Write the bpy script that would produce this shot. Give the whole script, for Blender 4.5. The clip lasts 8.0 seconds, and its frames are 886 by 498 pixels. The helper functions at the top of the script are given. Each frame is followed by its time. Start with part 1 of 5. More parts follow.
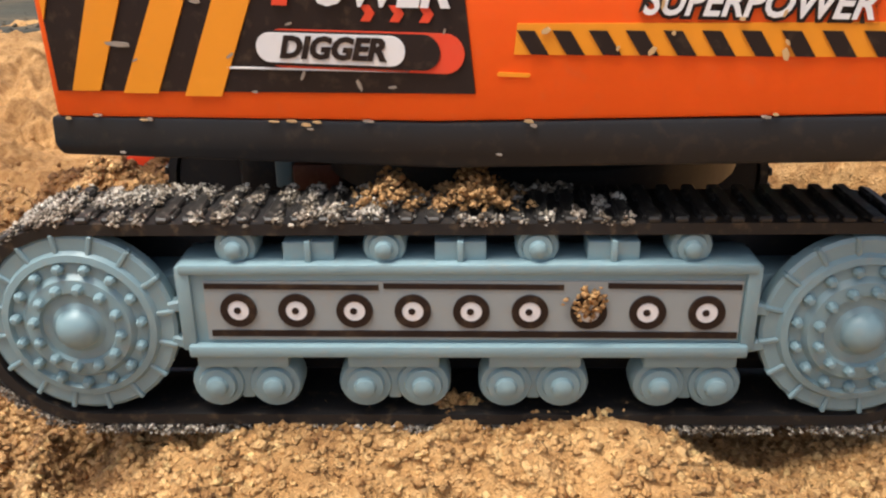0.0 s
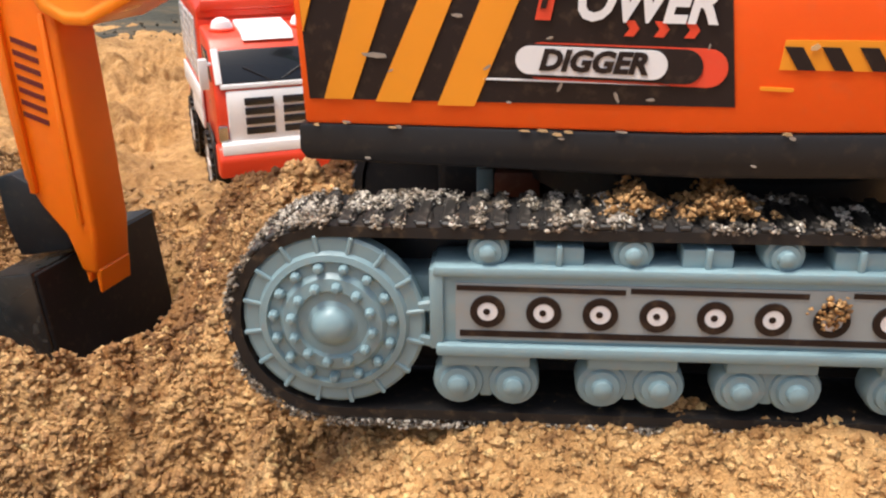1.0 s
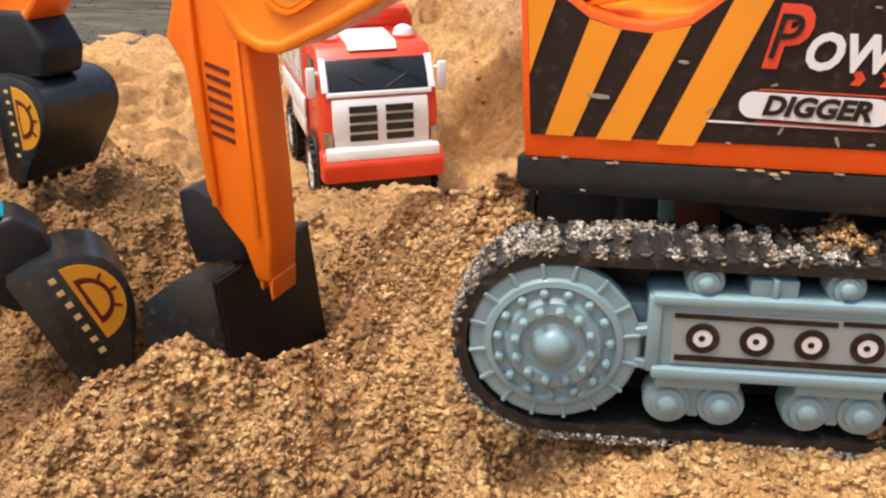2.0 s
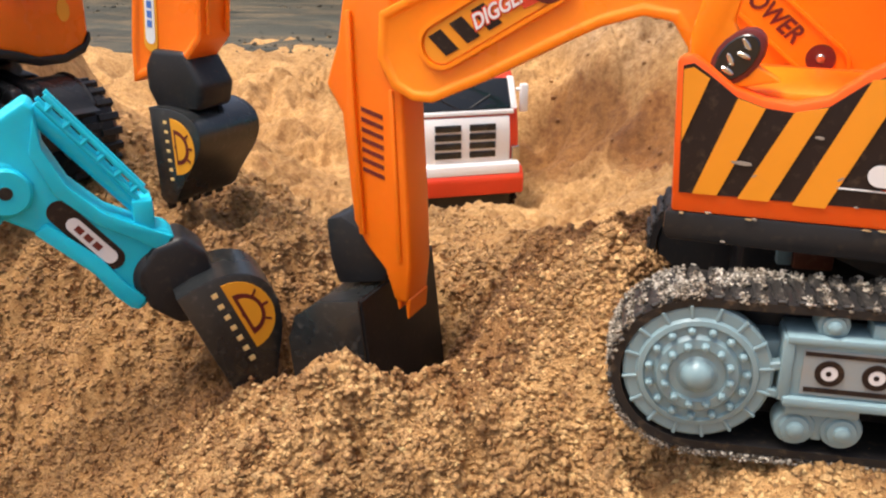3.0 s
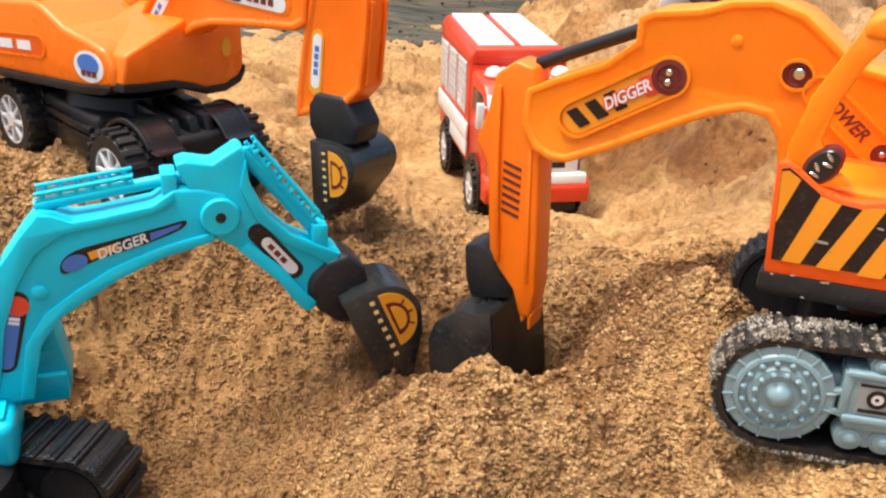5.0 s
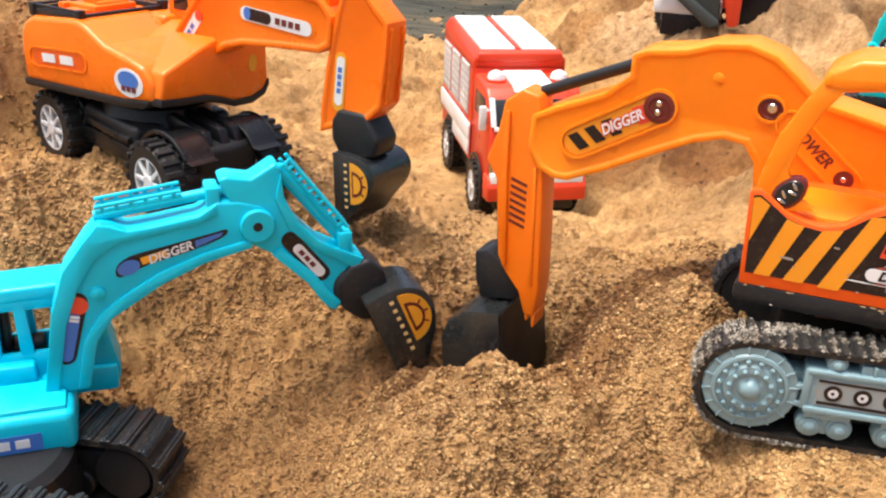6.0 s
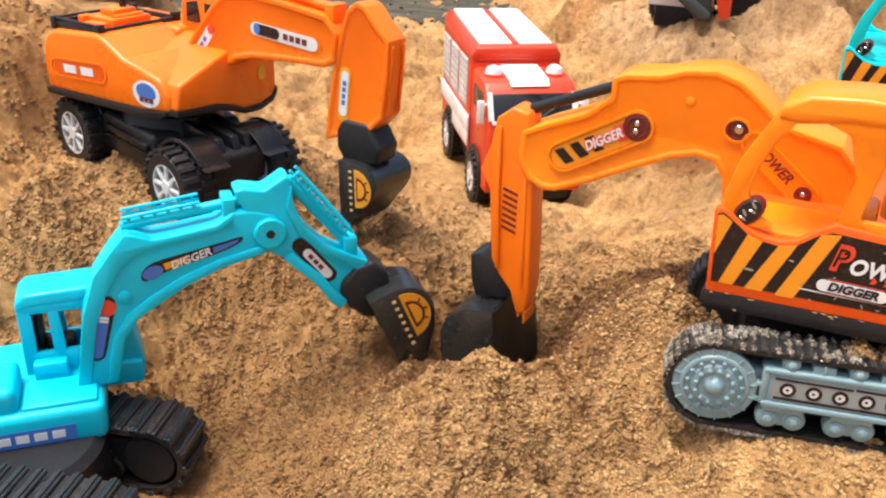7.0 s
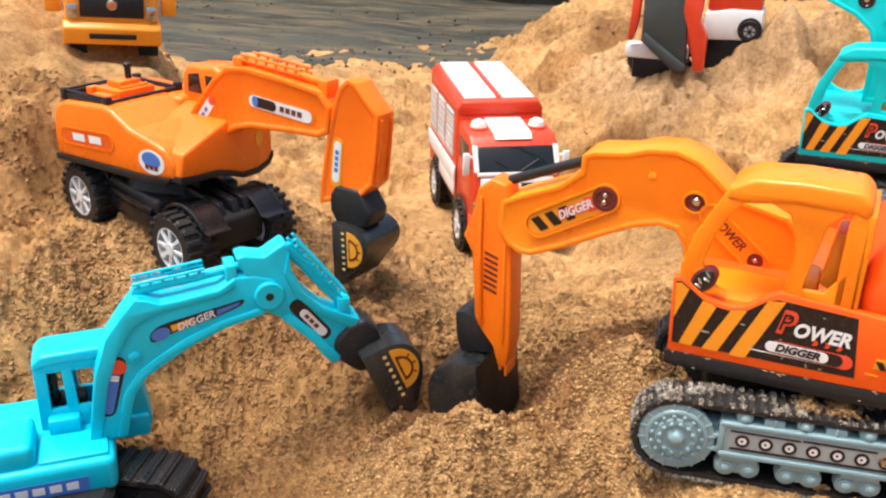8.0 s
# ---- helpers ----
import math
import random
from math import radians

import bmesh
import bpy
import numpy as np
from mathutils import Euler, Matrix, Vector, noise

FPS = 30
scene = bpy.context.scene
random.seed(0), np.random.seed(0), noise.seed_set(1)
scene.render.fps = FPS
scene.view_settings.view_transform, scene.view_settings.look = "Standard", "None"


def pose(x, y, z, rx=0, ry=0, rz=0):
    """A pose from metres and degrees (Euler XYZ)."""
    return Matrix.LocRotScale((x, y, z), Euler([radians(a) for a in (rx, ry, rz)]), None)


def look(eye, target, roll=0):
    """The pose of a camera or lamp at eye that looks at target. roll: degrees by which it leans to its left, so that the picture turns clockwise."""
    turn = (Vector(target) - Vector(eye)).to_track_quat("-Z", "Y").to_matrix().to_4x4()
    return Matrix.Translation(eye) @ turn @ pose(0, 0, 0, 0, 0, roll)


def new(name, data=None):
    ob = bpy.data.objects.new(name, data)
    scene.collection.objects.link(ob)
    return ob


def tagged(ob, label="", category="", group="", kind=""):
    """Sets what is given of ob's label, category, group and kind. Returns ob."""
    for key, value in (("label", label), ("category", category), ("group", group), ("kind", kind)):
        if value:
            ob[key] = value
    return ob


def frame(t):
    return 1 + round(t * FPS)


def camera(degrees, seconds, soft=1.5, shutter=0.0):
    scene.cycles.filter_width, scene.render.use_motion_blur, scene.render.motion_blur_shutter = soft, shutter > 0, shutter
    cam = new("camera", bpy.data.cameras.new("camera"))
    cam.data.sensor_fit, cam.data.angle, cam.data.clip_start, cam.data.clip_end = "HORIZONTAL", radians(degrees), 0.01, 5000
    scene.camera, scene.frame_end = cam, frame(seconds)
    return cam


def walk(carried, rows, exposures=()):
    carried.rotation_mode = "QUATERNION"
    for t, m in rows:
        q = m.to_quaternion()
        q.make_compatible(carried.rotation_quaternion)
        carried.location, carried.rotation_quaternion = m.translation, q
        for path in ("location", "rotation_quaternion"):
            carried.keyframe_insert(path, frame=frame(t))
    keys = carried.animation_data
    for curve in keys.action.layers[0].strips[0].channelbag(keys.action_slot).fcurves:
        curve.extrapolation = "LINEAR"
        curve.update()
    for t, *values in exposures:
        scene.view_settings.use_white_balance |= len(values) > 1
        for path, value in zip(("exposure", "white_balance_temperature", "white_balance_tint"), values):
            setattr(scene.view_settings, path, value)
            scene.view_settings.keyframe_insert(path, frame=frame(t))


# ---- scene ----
cam = camera(52.0, 8.0, 2.2)
PATH = [
    (0, (0.004, 0.038, 0.105), (-0.047, 1.89, -0.65), -0.7),
    (0.5, (-0.01, 0.036, 0.104), (-0.118, 1.892, -0.633), -0.7),
    (1, (-0.029, 0.031, 0.107), (-0.179, 1.884, -0.63), -0.6),
    (1.5, (-0.043, 0.026, 0.108), (-0.248, 1.878, -0.62), -0.6),
    (2, (-0.057, 0.018, 0.116), (-0.335, 1.858, -0.615), -0.6),
    (2.2, (-0.061, 0.012, 0.118), (-0.371, 1.853, -0.599), -0.6),
    (3.3, (-0.083, -0.02, 0.138), (-0.488, 1.802, -0.58), -0.0),
    (3.5, (-0.086, -0.025, 0.139), (-0.51, 1.796, -0.573), 0.1),
    (4, (-0.096, -0.043, 0.152), (-0.549, 1.768, -0.564), 0.7),
    (4.5, (-0.102, -0.062, 0.166), (-0.559, 1.738, -0.576), 1.3),
    (5.8, (-0.102, -0.112, 0.197), (-0.521, 1.679, -0.588), 2.3),
    (6, (-0.102, -0.119, 0.203), (-0.525, 1.668, -0.59), 2.2),
    (6.5, (-0.099, -0.132, 0.217), (-0.525, 1.641, -0.603), 1.8),
    (7, (-0.094, -0.145, 0.231), (-0.515, 1.619, -0.614), 1.9),
    (7.5, (-0.09, -0.158, 0.247), (-0.505, 1.619, -0.572), 1.9),
    (8, (-0.086, -0.171, 0.26), (-0.495, 1.625, -0.52), 1.6),
]
walk(cam, [(t, look(eye, target, roll)) for t, eye, target, roll in PATH], [(0.0, 0.54, 6450, 8), (2.0, 0.68, 6500, 10), (3.5, 0.72, 6600, 10), (4.5, 0.79, 6450, 7), (6.0, 0.80, 6400, 7), (8.0, 0.77, 6400, 7)])

# ---- daylight: bright overcast ----
world = bpy.data.worlds.new("overcast_sky")
scene.world = world
world.use_nodes = True
sky = world.node_tree.nodes.new("ShaderNodeTexSky")
sky.sky_type, sky.sun_disc, sky.sun_elevation, sky.sun_rotation = "NISHITA", False, radians(74), radians(243)
sky.air_density, sky.dust_density, sky.ozone_density = 0.8, 6.0, 0.2
back = world.node_tree.nodes["Background"]
world.node_tree.links.new(sky.outputs["Color"], back.inputs["Color"])
back.inputs["Strength"].default_value = 0.15
sun = new("sun", bpy.data.lights.new("sun", "SUN"))
sun.data.energy, sun.data.angle, sun.data.color = 2.1, radians(24), (1.0, 0.97, 0.93)
sun.matrix_basis = look((-0.72, -0.36, 2.8), (0, 0, 0))

# ---- materials ----
def material(name, rough=0.5, metal=0.0):
    mat = bpy.data.materials.new(name)
    mat.use_nodes = True
    nt = mat.node_tree
    bsdf = nt.nodes["Principled BSDF"]
    bsdf.inputs["Roughness"].default_value = rough
    bsdf.inputs["Metallic"].default_value = metal
    return mat, nt, bsdf


def node(nt, kind, **inputs):
    n = nt.nodes.new(kind)
    for key, value in inputs.items():
        n.inputs[key.replace("_", " ")].default_value = value
    return n


def noise_node(nt, scale, detail=3.0, rough=0.55, obj=True):
    co = nt.nodes.new("ShaderNodeTexCoord")
    n = node(nt, "ShaderNodeTexNoise", Scale=scale, Detail=detail, Roughness=rough)
    nt.links.new(co.outputs["Object"], n.inputs["Vector"])
    return n


def ramp(nt, source, stops):
    r = nt.nodes.new("ShaderNodeValToRGB")
    els = r.color_ramp.elements
    while len(els) < len(stops):
        els.new(0.5)
    for e, (p, c) in zip(els, stops):
        e.position, e.color = p, (*c, 1)
    nt.links.new(source, r.inputs["Fac"])
    return r


def mix(nt, fac, a, b):
    m = nt.nodes.new("ShaderNodeMix")
    m.data_type = "RGBA"
    for sock, value in ((m.inputs[0], fac), (m.inputs[6], a), (m.inputs[7], b)):
        if isinstance(value, tuple):
            sock.default_value = (*value, 1)
        elif isinstance(value, float):
            sock.default_value = value
        else:
            nt.links.new(value, sock)
    return m.outputs[2]


def bump(nt, bsdf, height, strength, distance):
    b = node(nt, "ShaderNodeBump", Strength=strength, Distance=distance)
    nt.links.new(height, b.inputs["Height"])
    nt.links.new(b.outputs["Normal"], bsdf.inputs["Normal"])


def plastic(name, rgb, rough=0.38, dust=0.25, dust_rgb=(0.40, 0.27, 0.15), gleam=0.5, glow_depth=0.0):
    """Moulded toy plastic: two scales of tone, scuffs, and a film of sand dust."""
    mat, nt, bsdf = material(name, rough)
    bsdf.inputs["Specular IOR Level"].default_value = gleam
    if glow_depth:
        bsdf.inputs["Subsurface Weight"].default_value = glow_depth
        bsdf.inputs["Subsurface Radius"].default_value = (1.0, 0.5, 0.3)
        bsdf.inputs["Subsurface Scale"].default_value = 0.005
    big, fine = noise_node(nt, 22, 4), noise_node(nt, 420, 3)
    tone = ramp(nt, big.outputs["Fac"], [(0.3, tuple(c * 0.9 for c in rgb)), (0.7, tuple(min(1, c * 1.08) for c in rgb))])
    spots = ramp(nt, fine.outputs["Fac"], [(0.56, (0, 0, 0)), (0.74, (dust, dust, dust))])
    nt.links.new(mix(nt, spots.outputs["Color"], tone.outputs["Color"], dust_rgb), bsdf.inputs["Base Color"])
    gloss = ramp(nt, big.outputs["Fac"], [(0.3, (rough - 0.06,) * 3), (0.75, (rough + 0.14,) * 3)])
    nt.links.new(gloss.outputs["Color"], bsdf.inputs["Roughness"])
    bump(nt, bsdf, fine.outputs["Fac"], 0.12, 0.0004)
    return mat


def sand_material(name, dark, mid, light, damp=None, crumb=False):
    """Gritty sand: grains, clumps and patches; damp lists wetter, drier and painted-shade places (x, y, z, reach,
    tint).
    """
    mat, nt, bsdf = material(name, 0.9)
    grain, clump, patch = noise_node(nt, 1300, 2), noise_node(nt, 260, 5, 0.75), noise_node(nt, 9, 4)
    base = ramp(nt, clump.outputs["Fac"], [(0.27, dark), (0.46, mid), (0.74, light)])
    if crumb:
        geo = nt.nodes.new("ShaderNodeNewGeometry")
        base = ramp(nt, geo.outputs["Random Per Island"], [(0.0, dark), (0.3, mid), (0.9, light), (1.0, tuple(min(0.85, c * 1.2) for c in light))])
        bsdf.inputs["Roughness"].default_value = 0.6
    wet = ramp(nt, patch.outputs["Fac"], [(0.35, (0.72, 0.67, 0.60)), (0.64, (1.12, 1.10, 1.05))])

    def times(a, c, fac=1.0):
        m = nt.nodes.new("ShaderNodeMix")
        m.data_type, m.blend_type = "RGBA", "MULTIPLY"
        m.inputs[0].default_value = fac
        nt.links.new(a, m.inputs[6])
        nt.links.new(c, m.inputs[7])
        return m.outputs[2]
    colour = times(base.outputs["Color"], wet.outputs["Color"])
    stain = ramp(nt, noise_node(nt, 34, 5, 0.6).outputs["Fac"], [(0.34, (0.84, 0.80, 0.74)), (0.52, (1, 1, 1)), (0.68, (1.08, 1.08, 1.07))])
    colour = times(colour, stain.outputs["Color"])
    moist = ramp(nt, noise_node(nt, 105, 4, 0.65).outputs["Fac"], [(0.36, (0.76, 0.68, 0.61)), (0.50, (1.02, 1.0, 0.99)), (0.66, (1.10, 1.08, 1.07))])
    colour = times(colour, moist.outputs["Color"])
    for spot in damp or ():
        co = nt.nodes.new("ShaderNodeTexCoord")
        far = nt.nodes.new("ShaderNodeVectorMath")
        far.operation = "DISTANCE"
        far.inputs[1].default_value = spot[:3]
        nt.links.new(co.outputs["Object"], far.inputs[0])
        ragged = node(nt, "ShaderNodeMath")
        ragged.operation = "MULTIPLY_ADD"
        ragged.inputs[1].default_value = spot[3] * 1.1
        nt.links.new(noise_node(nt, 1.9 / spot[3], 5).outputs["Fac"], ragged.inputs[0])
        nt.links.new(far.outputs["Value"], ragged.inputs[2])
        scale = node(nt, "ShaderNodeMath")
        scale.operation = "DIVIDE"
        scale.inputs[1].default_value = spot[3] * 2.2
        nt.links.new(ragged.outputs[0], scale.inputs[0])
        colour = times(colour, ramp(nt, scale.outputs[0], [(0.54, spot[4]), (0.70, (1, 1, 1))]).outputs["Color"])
    speck = ramp(nt, grain.outputs["Fac"], [(0.28, (0.55, 0.52, 0.48)), (0.42, (1, 1, 1)), (0.58, (1, 1, 1)), (0.70, (1.7, 1.65, 1.55))])
    nt.links.new(times(colour, speck.outputs["Color"], 0.28), bsdf.inputs["Base Color"])
    both = nt.nodes.new("ShaderNodeMath")
    both.operation = "ADD"
    nt.links.new(grain.outputs["Fac"], both.inputs[0])
    nt.links.new(clump.outputs["Fac"], both.inputs[1])
    bump(nt, bsdf, both.outputs[0], 1.0, 0.0018)
    return mat


ORANGE = plastic("orange_plastic", (0.86, 0.105, 0.007), 0.36, 0.06, gleam=0.35, glow_depth=0.2)
ORANGE_ARM = plastic("arm_orange_plastic", (0.96, 0.245, 0.006), 0.29, 0.04, gleam=0.4, glow_depth=0.2)
# arm orange reddened to hold the dipper's shade in its colour
SHADED_ORANGE = plastic("shaded_dipper_orange", (0.93, 0.185, 0.005), 0.29, 0.04, gleam=0.4, glow_depth=0.2)
ORANGE_RED = plastic("bright_orange_plastic", (0.92, 0.172, 0.005), 0.28, 0.05, gleam=0.4, glow_depth=0.2)
CYAN = plastic("cyan_plastic", (0.007, 0.53, 0.70), 0.36, 0.06, gleam=0.3, glow_depth=0.2)
TEAL = plastic("teal_plastic", (0.008, 0.58, 0.60), 0.36, 0.06, gleam=0.3)
BLACK = plastic("black_plastic", (0.017, 0.017, 0.018), 0.34, 0.05, gleam=0.25)
RUBBER = plastic("black_rubber", (0.017, 0.016, 0.016), 0.45, 0.18, gleam=0.3)
DUSTY = plastic("dusty_rubber", (0.020, 0.018, 0.016), 0.42, 0.38, (0.46, 0.41, 0.34))
SILVER = plastic("silver_plastic", (0.60, 0.60, 0.60), 0.2, 0.04, gleam=0.8)
GREY = plastic("grey_blue_plastic", (0.210, 0.318, 0.345), 0.36, 0.16)
CHROME = material("chrome", 0.22, 1.0)[0]
CHROME.node_tree.nodes["Principled BSDF"].inputs["Base Color"].default_value = (0.55, 0.55, 0.54, 1)
RED = plastic("red_plastic", (0.70, 0.052, 0.016), 0.32, 0.06)
WHITE = plastic("white_plastic", (0.80, 0.80, 0.79), 0.35, 0.06)
AMBER = plastic("amber_plastic", (0.80, 0.34, 0.02), 0.35, 0.10)
SANDY_PRINT = plastic("sandy_chip", (0.55, 0.36, 0.17), 0.7, 0.2)
INK = plastic("black_print", (0.016, 0.009, 0.008), 0.42, 0.10, gleam=0.3)
YELLOW = plastic("yellow_print", (0.80, 0.285, 0.010), 0.42, 0.05)
PALE_INK = plastic("cream_print", (0.80, 0.55, 0.22), 0.42, 0.05)
WHITE_INK = plastic("white_print", (0.74, 0.74, 0.74), 0.45, 0.10)
RED_INK = plastic("red_print", (0.72, 0.06, 0.02), 0.45, 0.06)
MAROON = plastic("maroon_print", (0.13, 0.012, 0.010), 0.4, 0.08)
BLUE_INK = plastic("blue_print", (0.05, 0.16, 0.50), 0.45, 0.06)
GLASS = material("dark_glass", 0.12)[0]
GLASS.node_tree.nodes["Principled BSDF"].inputs["Base Color"].default_value = (0.012, 0.014, 0.016, 1)
DRY_SAND = sand_material("drying_sand", (0.40, 0.219, 0.082), (0.61, 0.362, 0.142), (0.79, 0.525, 0.243), crumb=True)
# caked grit, its palest grains coloured to act as wet glints
GLINT_SAND = sand_material("pale_glint_grit", (0.06, 0.050, 0.040), (0.27, 0.235, 0.185), (0.78, 0.74, 0.67), crumb=True)
GLINT_SAND.node_tree.nodes["Principled BSDF"].inputs["Roughness"].default_value = 0.3
# wet and dry places, plus shade painted into hollows by the bucket and far ridge
DAMP_AND_SHADE = [(-0.03, 0.80, -0.066, 0.075, (0.56, 0.42, 0.28)), (-0.122, 0.278, -0.02, 0.035, (0.62, 0.52, 0.43)), (-0.27, 0.25, -0.04, 0.13, (0.82, 0.76, 0.69)), (-0.135, 0.865, -0.075, 0.085, (0.50, 0.385, 0.265)), (-0.10, 0.275, 0.03, 0.04, (0.62, 0.54, 0.45)), (-0.118, 0.243, 0.0, 0.035, (0.58, 0.49, 0.40)),
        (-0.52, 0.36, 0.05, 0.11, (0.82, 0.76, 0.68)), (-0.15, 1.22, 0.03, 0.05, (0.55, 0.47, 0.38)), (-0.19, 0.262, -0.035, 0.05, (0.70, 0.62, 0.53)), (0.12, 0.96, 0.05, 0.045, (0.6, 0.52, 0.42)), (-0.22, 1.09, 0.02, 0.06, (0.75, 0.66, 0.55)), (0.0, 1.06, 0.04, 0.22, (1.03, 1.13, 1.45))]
SAND = sand_material("damp_sand", (0.32, 0.172, 0.065), (0.51, 0.296, 0.114), (0.69, 0.455, 0.216), DAMP_AND_SHADE)
CRUMB = sand_material("damp_crumbs", (0.36, 0.200, 0.077), (0.49, 0.283, 0.111), (0.62, 0.385, 0.168), DAMP_AND_SHADE, True)


def yard_material():
    """Old concrete, wet, with long smears of mud and paler dry streaks."""
    mat, nt, bsdf = material("muddy_yard_concrete", 0.45)
    co = nt.nodes.new("ShaderNodeTexCoord")
    stretch = node(nt, "ShaderNodeMapping", Scale=(1.0, 5.5, 1.0), Rotation=(0, 0, 0.12))
    nt.links.new(co.outputs["Object"], stretch.inputs["Vector"])
    smear = node(nt, "ShaderNodeTexNoise", Scale=3.0, Detail=6.0, Roughness=0.65, Distortion=0.6)
    mud = node(nt, "ShaderNodeTexNoise", Scale=5.5, Detail=5.0, Roughness=0.6)
    for n in (smear, mud):
        nt.links.new(stretch.outputs["Vector"], n.inputs["Vector"])
    base = ramp(nt, smear.outputs["Fac"], [(0.30, (0.010, 0.011, 0.007)), (0.47, (0.027, 0.027, 0.018)), (0.62, (0.055, 0.053, 0.037)), (0.76, (0.16, 0.15, 0.11))])
    dirt = ramp(nt, mud.outputs["Fac"], [(0.48, (0, 0, 0)), (0.62, (0.85, 0.85, 0.85))])
    nt.links.new(mix(nt, dirt.outputs["Color"], base.outputs["Color"], (0.11, 0.079, 0.042)), bsdf.inputs["Base Color"])
    wet = ramp(nt, smear.outputs["Fac"], [(0.35, (0.55, 0.55, 0.55)), (0.65, (0.9, 0.9, 0.9))])
    nt.links.new(wet.outputs["Color"], bsdf.inputs["Roughness"])
    bump(nt, bsdf, noise_node(nt, 90, 5).outputs["Fac"], 0.7, 0.004)
    return mat


YARD = yard_material()

WALL = sand_material("dark_mottled_wall", (0.018, 0.018, 0.014), (0.030, 0.030, 0.022), (0.05, 0.05, 0.04))

# ---- mesh helpers: all sizes in millimetres ----
K = 0.001


def prism(pts, y0, y1, bev=0.8, seg=2):
    """A profile of (x, z) points drawn out from y0 to y1."""
    bm = bmesh.new()
    a = [bm.verts.new((x * K, y0 * K, z * K)) for x, z in pts]
    b = [bm.verts.new((x * K, y1 * K, z * K)) for x, z in pts]
    bm.faces.new(a)
    bm.faces.new(b[::-1])
    for i in range(len(pts)):
        j = (i + 1) % len(pts)
        bm.faces.new((a[i], b[i], b[j], a[j]))
    bmesh.ops.recalc_face_normals(bm, faces=bm.faces)
    return round_edges(bm, bev, seg)


def round_edges(bm, bev, seg=2):
    if bev > 0:
        edges = [e for e in bm.edges if len(e.link_faces) == 2 and e.calc_face_angle(0) > radians(28)]
        bmesh.ops.bevel(bm, geom=edges, offset=bev * K, offset_type="OFFSET", segments=seg, profile=0.5, affect="EDGES", clamp_overlap=True)
    return bm


def moulded(pts, y0, y1, width=2.2, proud=0.9, bev=0.8, flanks="-"):
    """A prism whose flank carries a raised border; flanks: '-' the y0 side, '+' the y1 side."""
    bm = prism(pts, y0, y1, 0)
    for sign, y in (("-", y0), ("+", y1)):
        if sign in flanks:
            faces = [f for f in bm.faces if all(abs(v.co.y - y * K) < 1e-6 for v in f.verts)]
            for step in (width, 0.7):
                bmesh.ops.inset_region(bm, faces=faces, thickness=step * K, use_even_offset=True)
            panel = {v for f in faces for v in f.verts}
            for v in bm.verts:
                if abs(v.co.y - y * K) < 1e-6 and v not in panel:
                    v.co.y += (-proud if sign == "-" else proud) * K
    bmesh.ops.recalc_face_normals(bm, faces=bm.faces)
    return round_edges(bm, bev, 2)


def loft(pts, bev=2.0, seg=3):
    """The smooth block spanned by a few corner points (x, y, z)."""
    bm = bmesh.new()
    for p in pts:
        bm.verts.new(Vector(p) * K)
    out = bmesh.ops.convex_hull(bm, input=bm.verts)
    bmesh.ops.delete(bm, geom=list({e for e in out["geom_interior"] if isinstance(e, bmesh.types.BMVert)}), context="VERTS")
    bmesh.ops.dissolve_limit(bm, angle_limit=radians(2), verts=bm.verts, edges=bm.edges)
    bmesh.ops.recalc_face_normals(bm, faces=bm.faces)
    return round_edges(bm, bev, seg)


def box(x0, x1, y0, y1, z0, z1, bev=0.6, seg=2):
    return prism([(x0, z0), (x1, z0), (x1, z1), (x0, z1)], y0, y1, bev, seg)


def axis_turn(axis):
    return {"z": Matrix(), "y": Matrix.Rotation(radians(-90), 4, "X"), "-y": Matrix.Rotation(radians(90), 4, "X"), "x": Matrix.Rotation(radians(90), 4, "Y")}[axis]


def lathe(profile, at=(0, 0, 0), axis="y", seg=32, caps=True):
    """A turned shape: (radius, height) points along the axis."""
    bm = bmesh.new()
    rings = []
    for r, h in profile:
        if r < 1e-6:
            rings.append([bm.verts.new((0, 0, h * K))])
        else:
            rings.append([bm.verts.new((r * K * math.cos(2 * math.pi * i / seg), r * K * math.sin(2 * math.pi * i / seg), h * K)) for i in range(seg)])
    for p, q in zip(rings, rings[1:]):
        for i in range(seg):
            j = (i + 1) % seg
            if len(p) == 1 and len(q) == 1:
                continue
            if len(p) == 1:
                bm.faces.new((p[0], q[i], q[j]))
            elif len(q) == 1:
                bm.faces.new((p[i], q[0], p[j]))
            else:
                bm.faces.new((p[i], q[i], q[j], p[j]))
    for ring in (rings[0], rings[-1]):
        if caps and len(ring) > 1:
            bm.faces.new(ring)
    bmesh.ops.recalc_face_normals(bm, faces=bm.faces)
    bm.transform(Matrix.Translation(Vector(at) * K) @ axis_turn(axis))
    return bm


def disc(r, h, at, axis="y", bev=0.4, seg=28):
    b = min(bev, r * 0.5, h * 0.45)
    return lathe([(0, 0), (r - b, 0), (r, b), (r, h - b), (r - b, h), (0, h)], at, axis, seg)


def rod(a, b, r, seg=12):
    a, b = Vector(a), Vector(b)
    bm = lathe([(0, 0), (r, 0), (r, (b - a).length), (0, (b - a).length)], (0, 0, 0), "z", seg)
    bm.transform(Matrix.Translation(a * K) @ (b - a).to_track_quat("Z", "Y").to_matrix().to_4x4())
    return bm


def join(*parts):
    out = bmesh.new()
    for bm in parts:
        me = bpy.data.meshes.new("tmp")
        bm.to_mesh(me)
        bm.free()
        out.from_mesh(me)
        bpy.data.meshes.remove(me)
    return out


def moved(bm, m):
    bm.transform(m)
    return bm


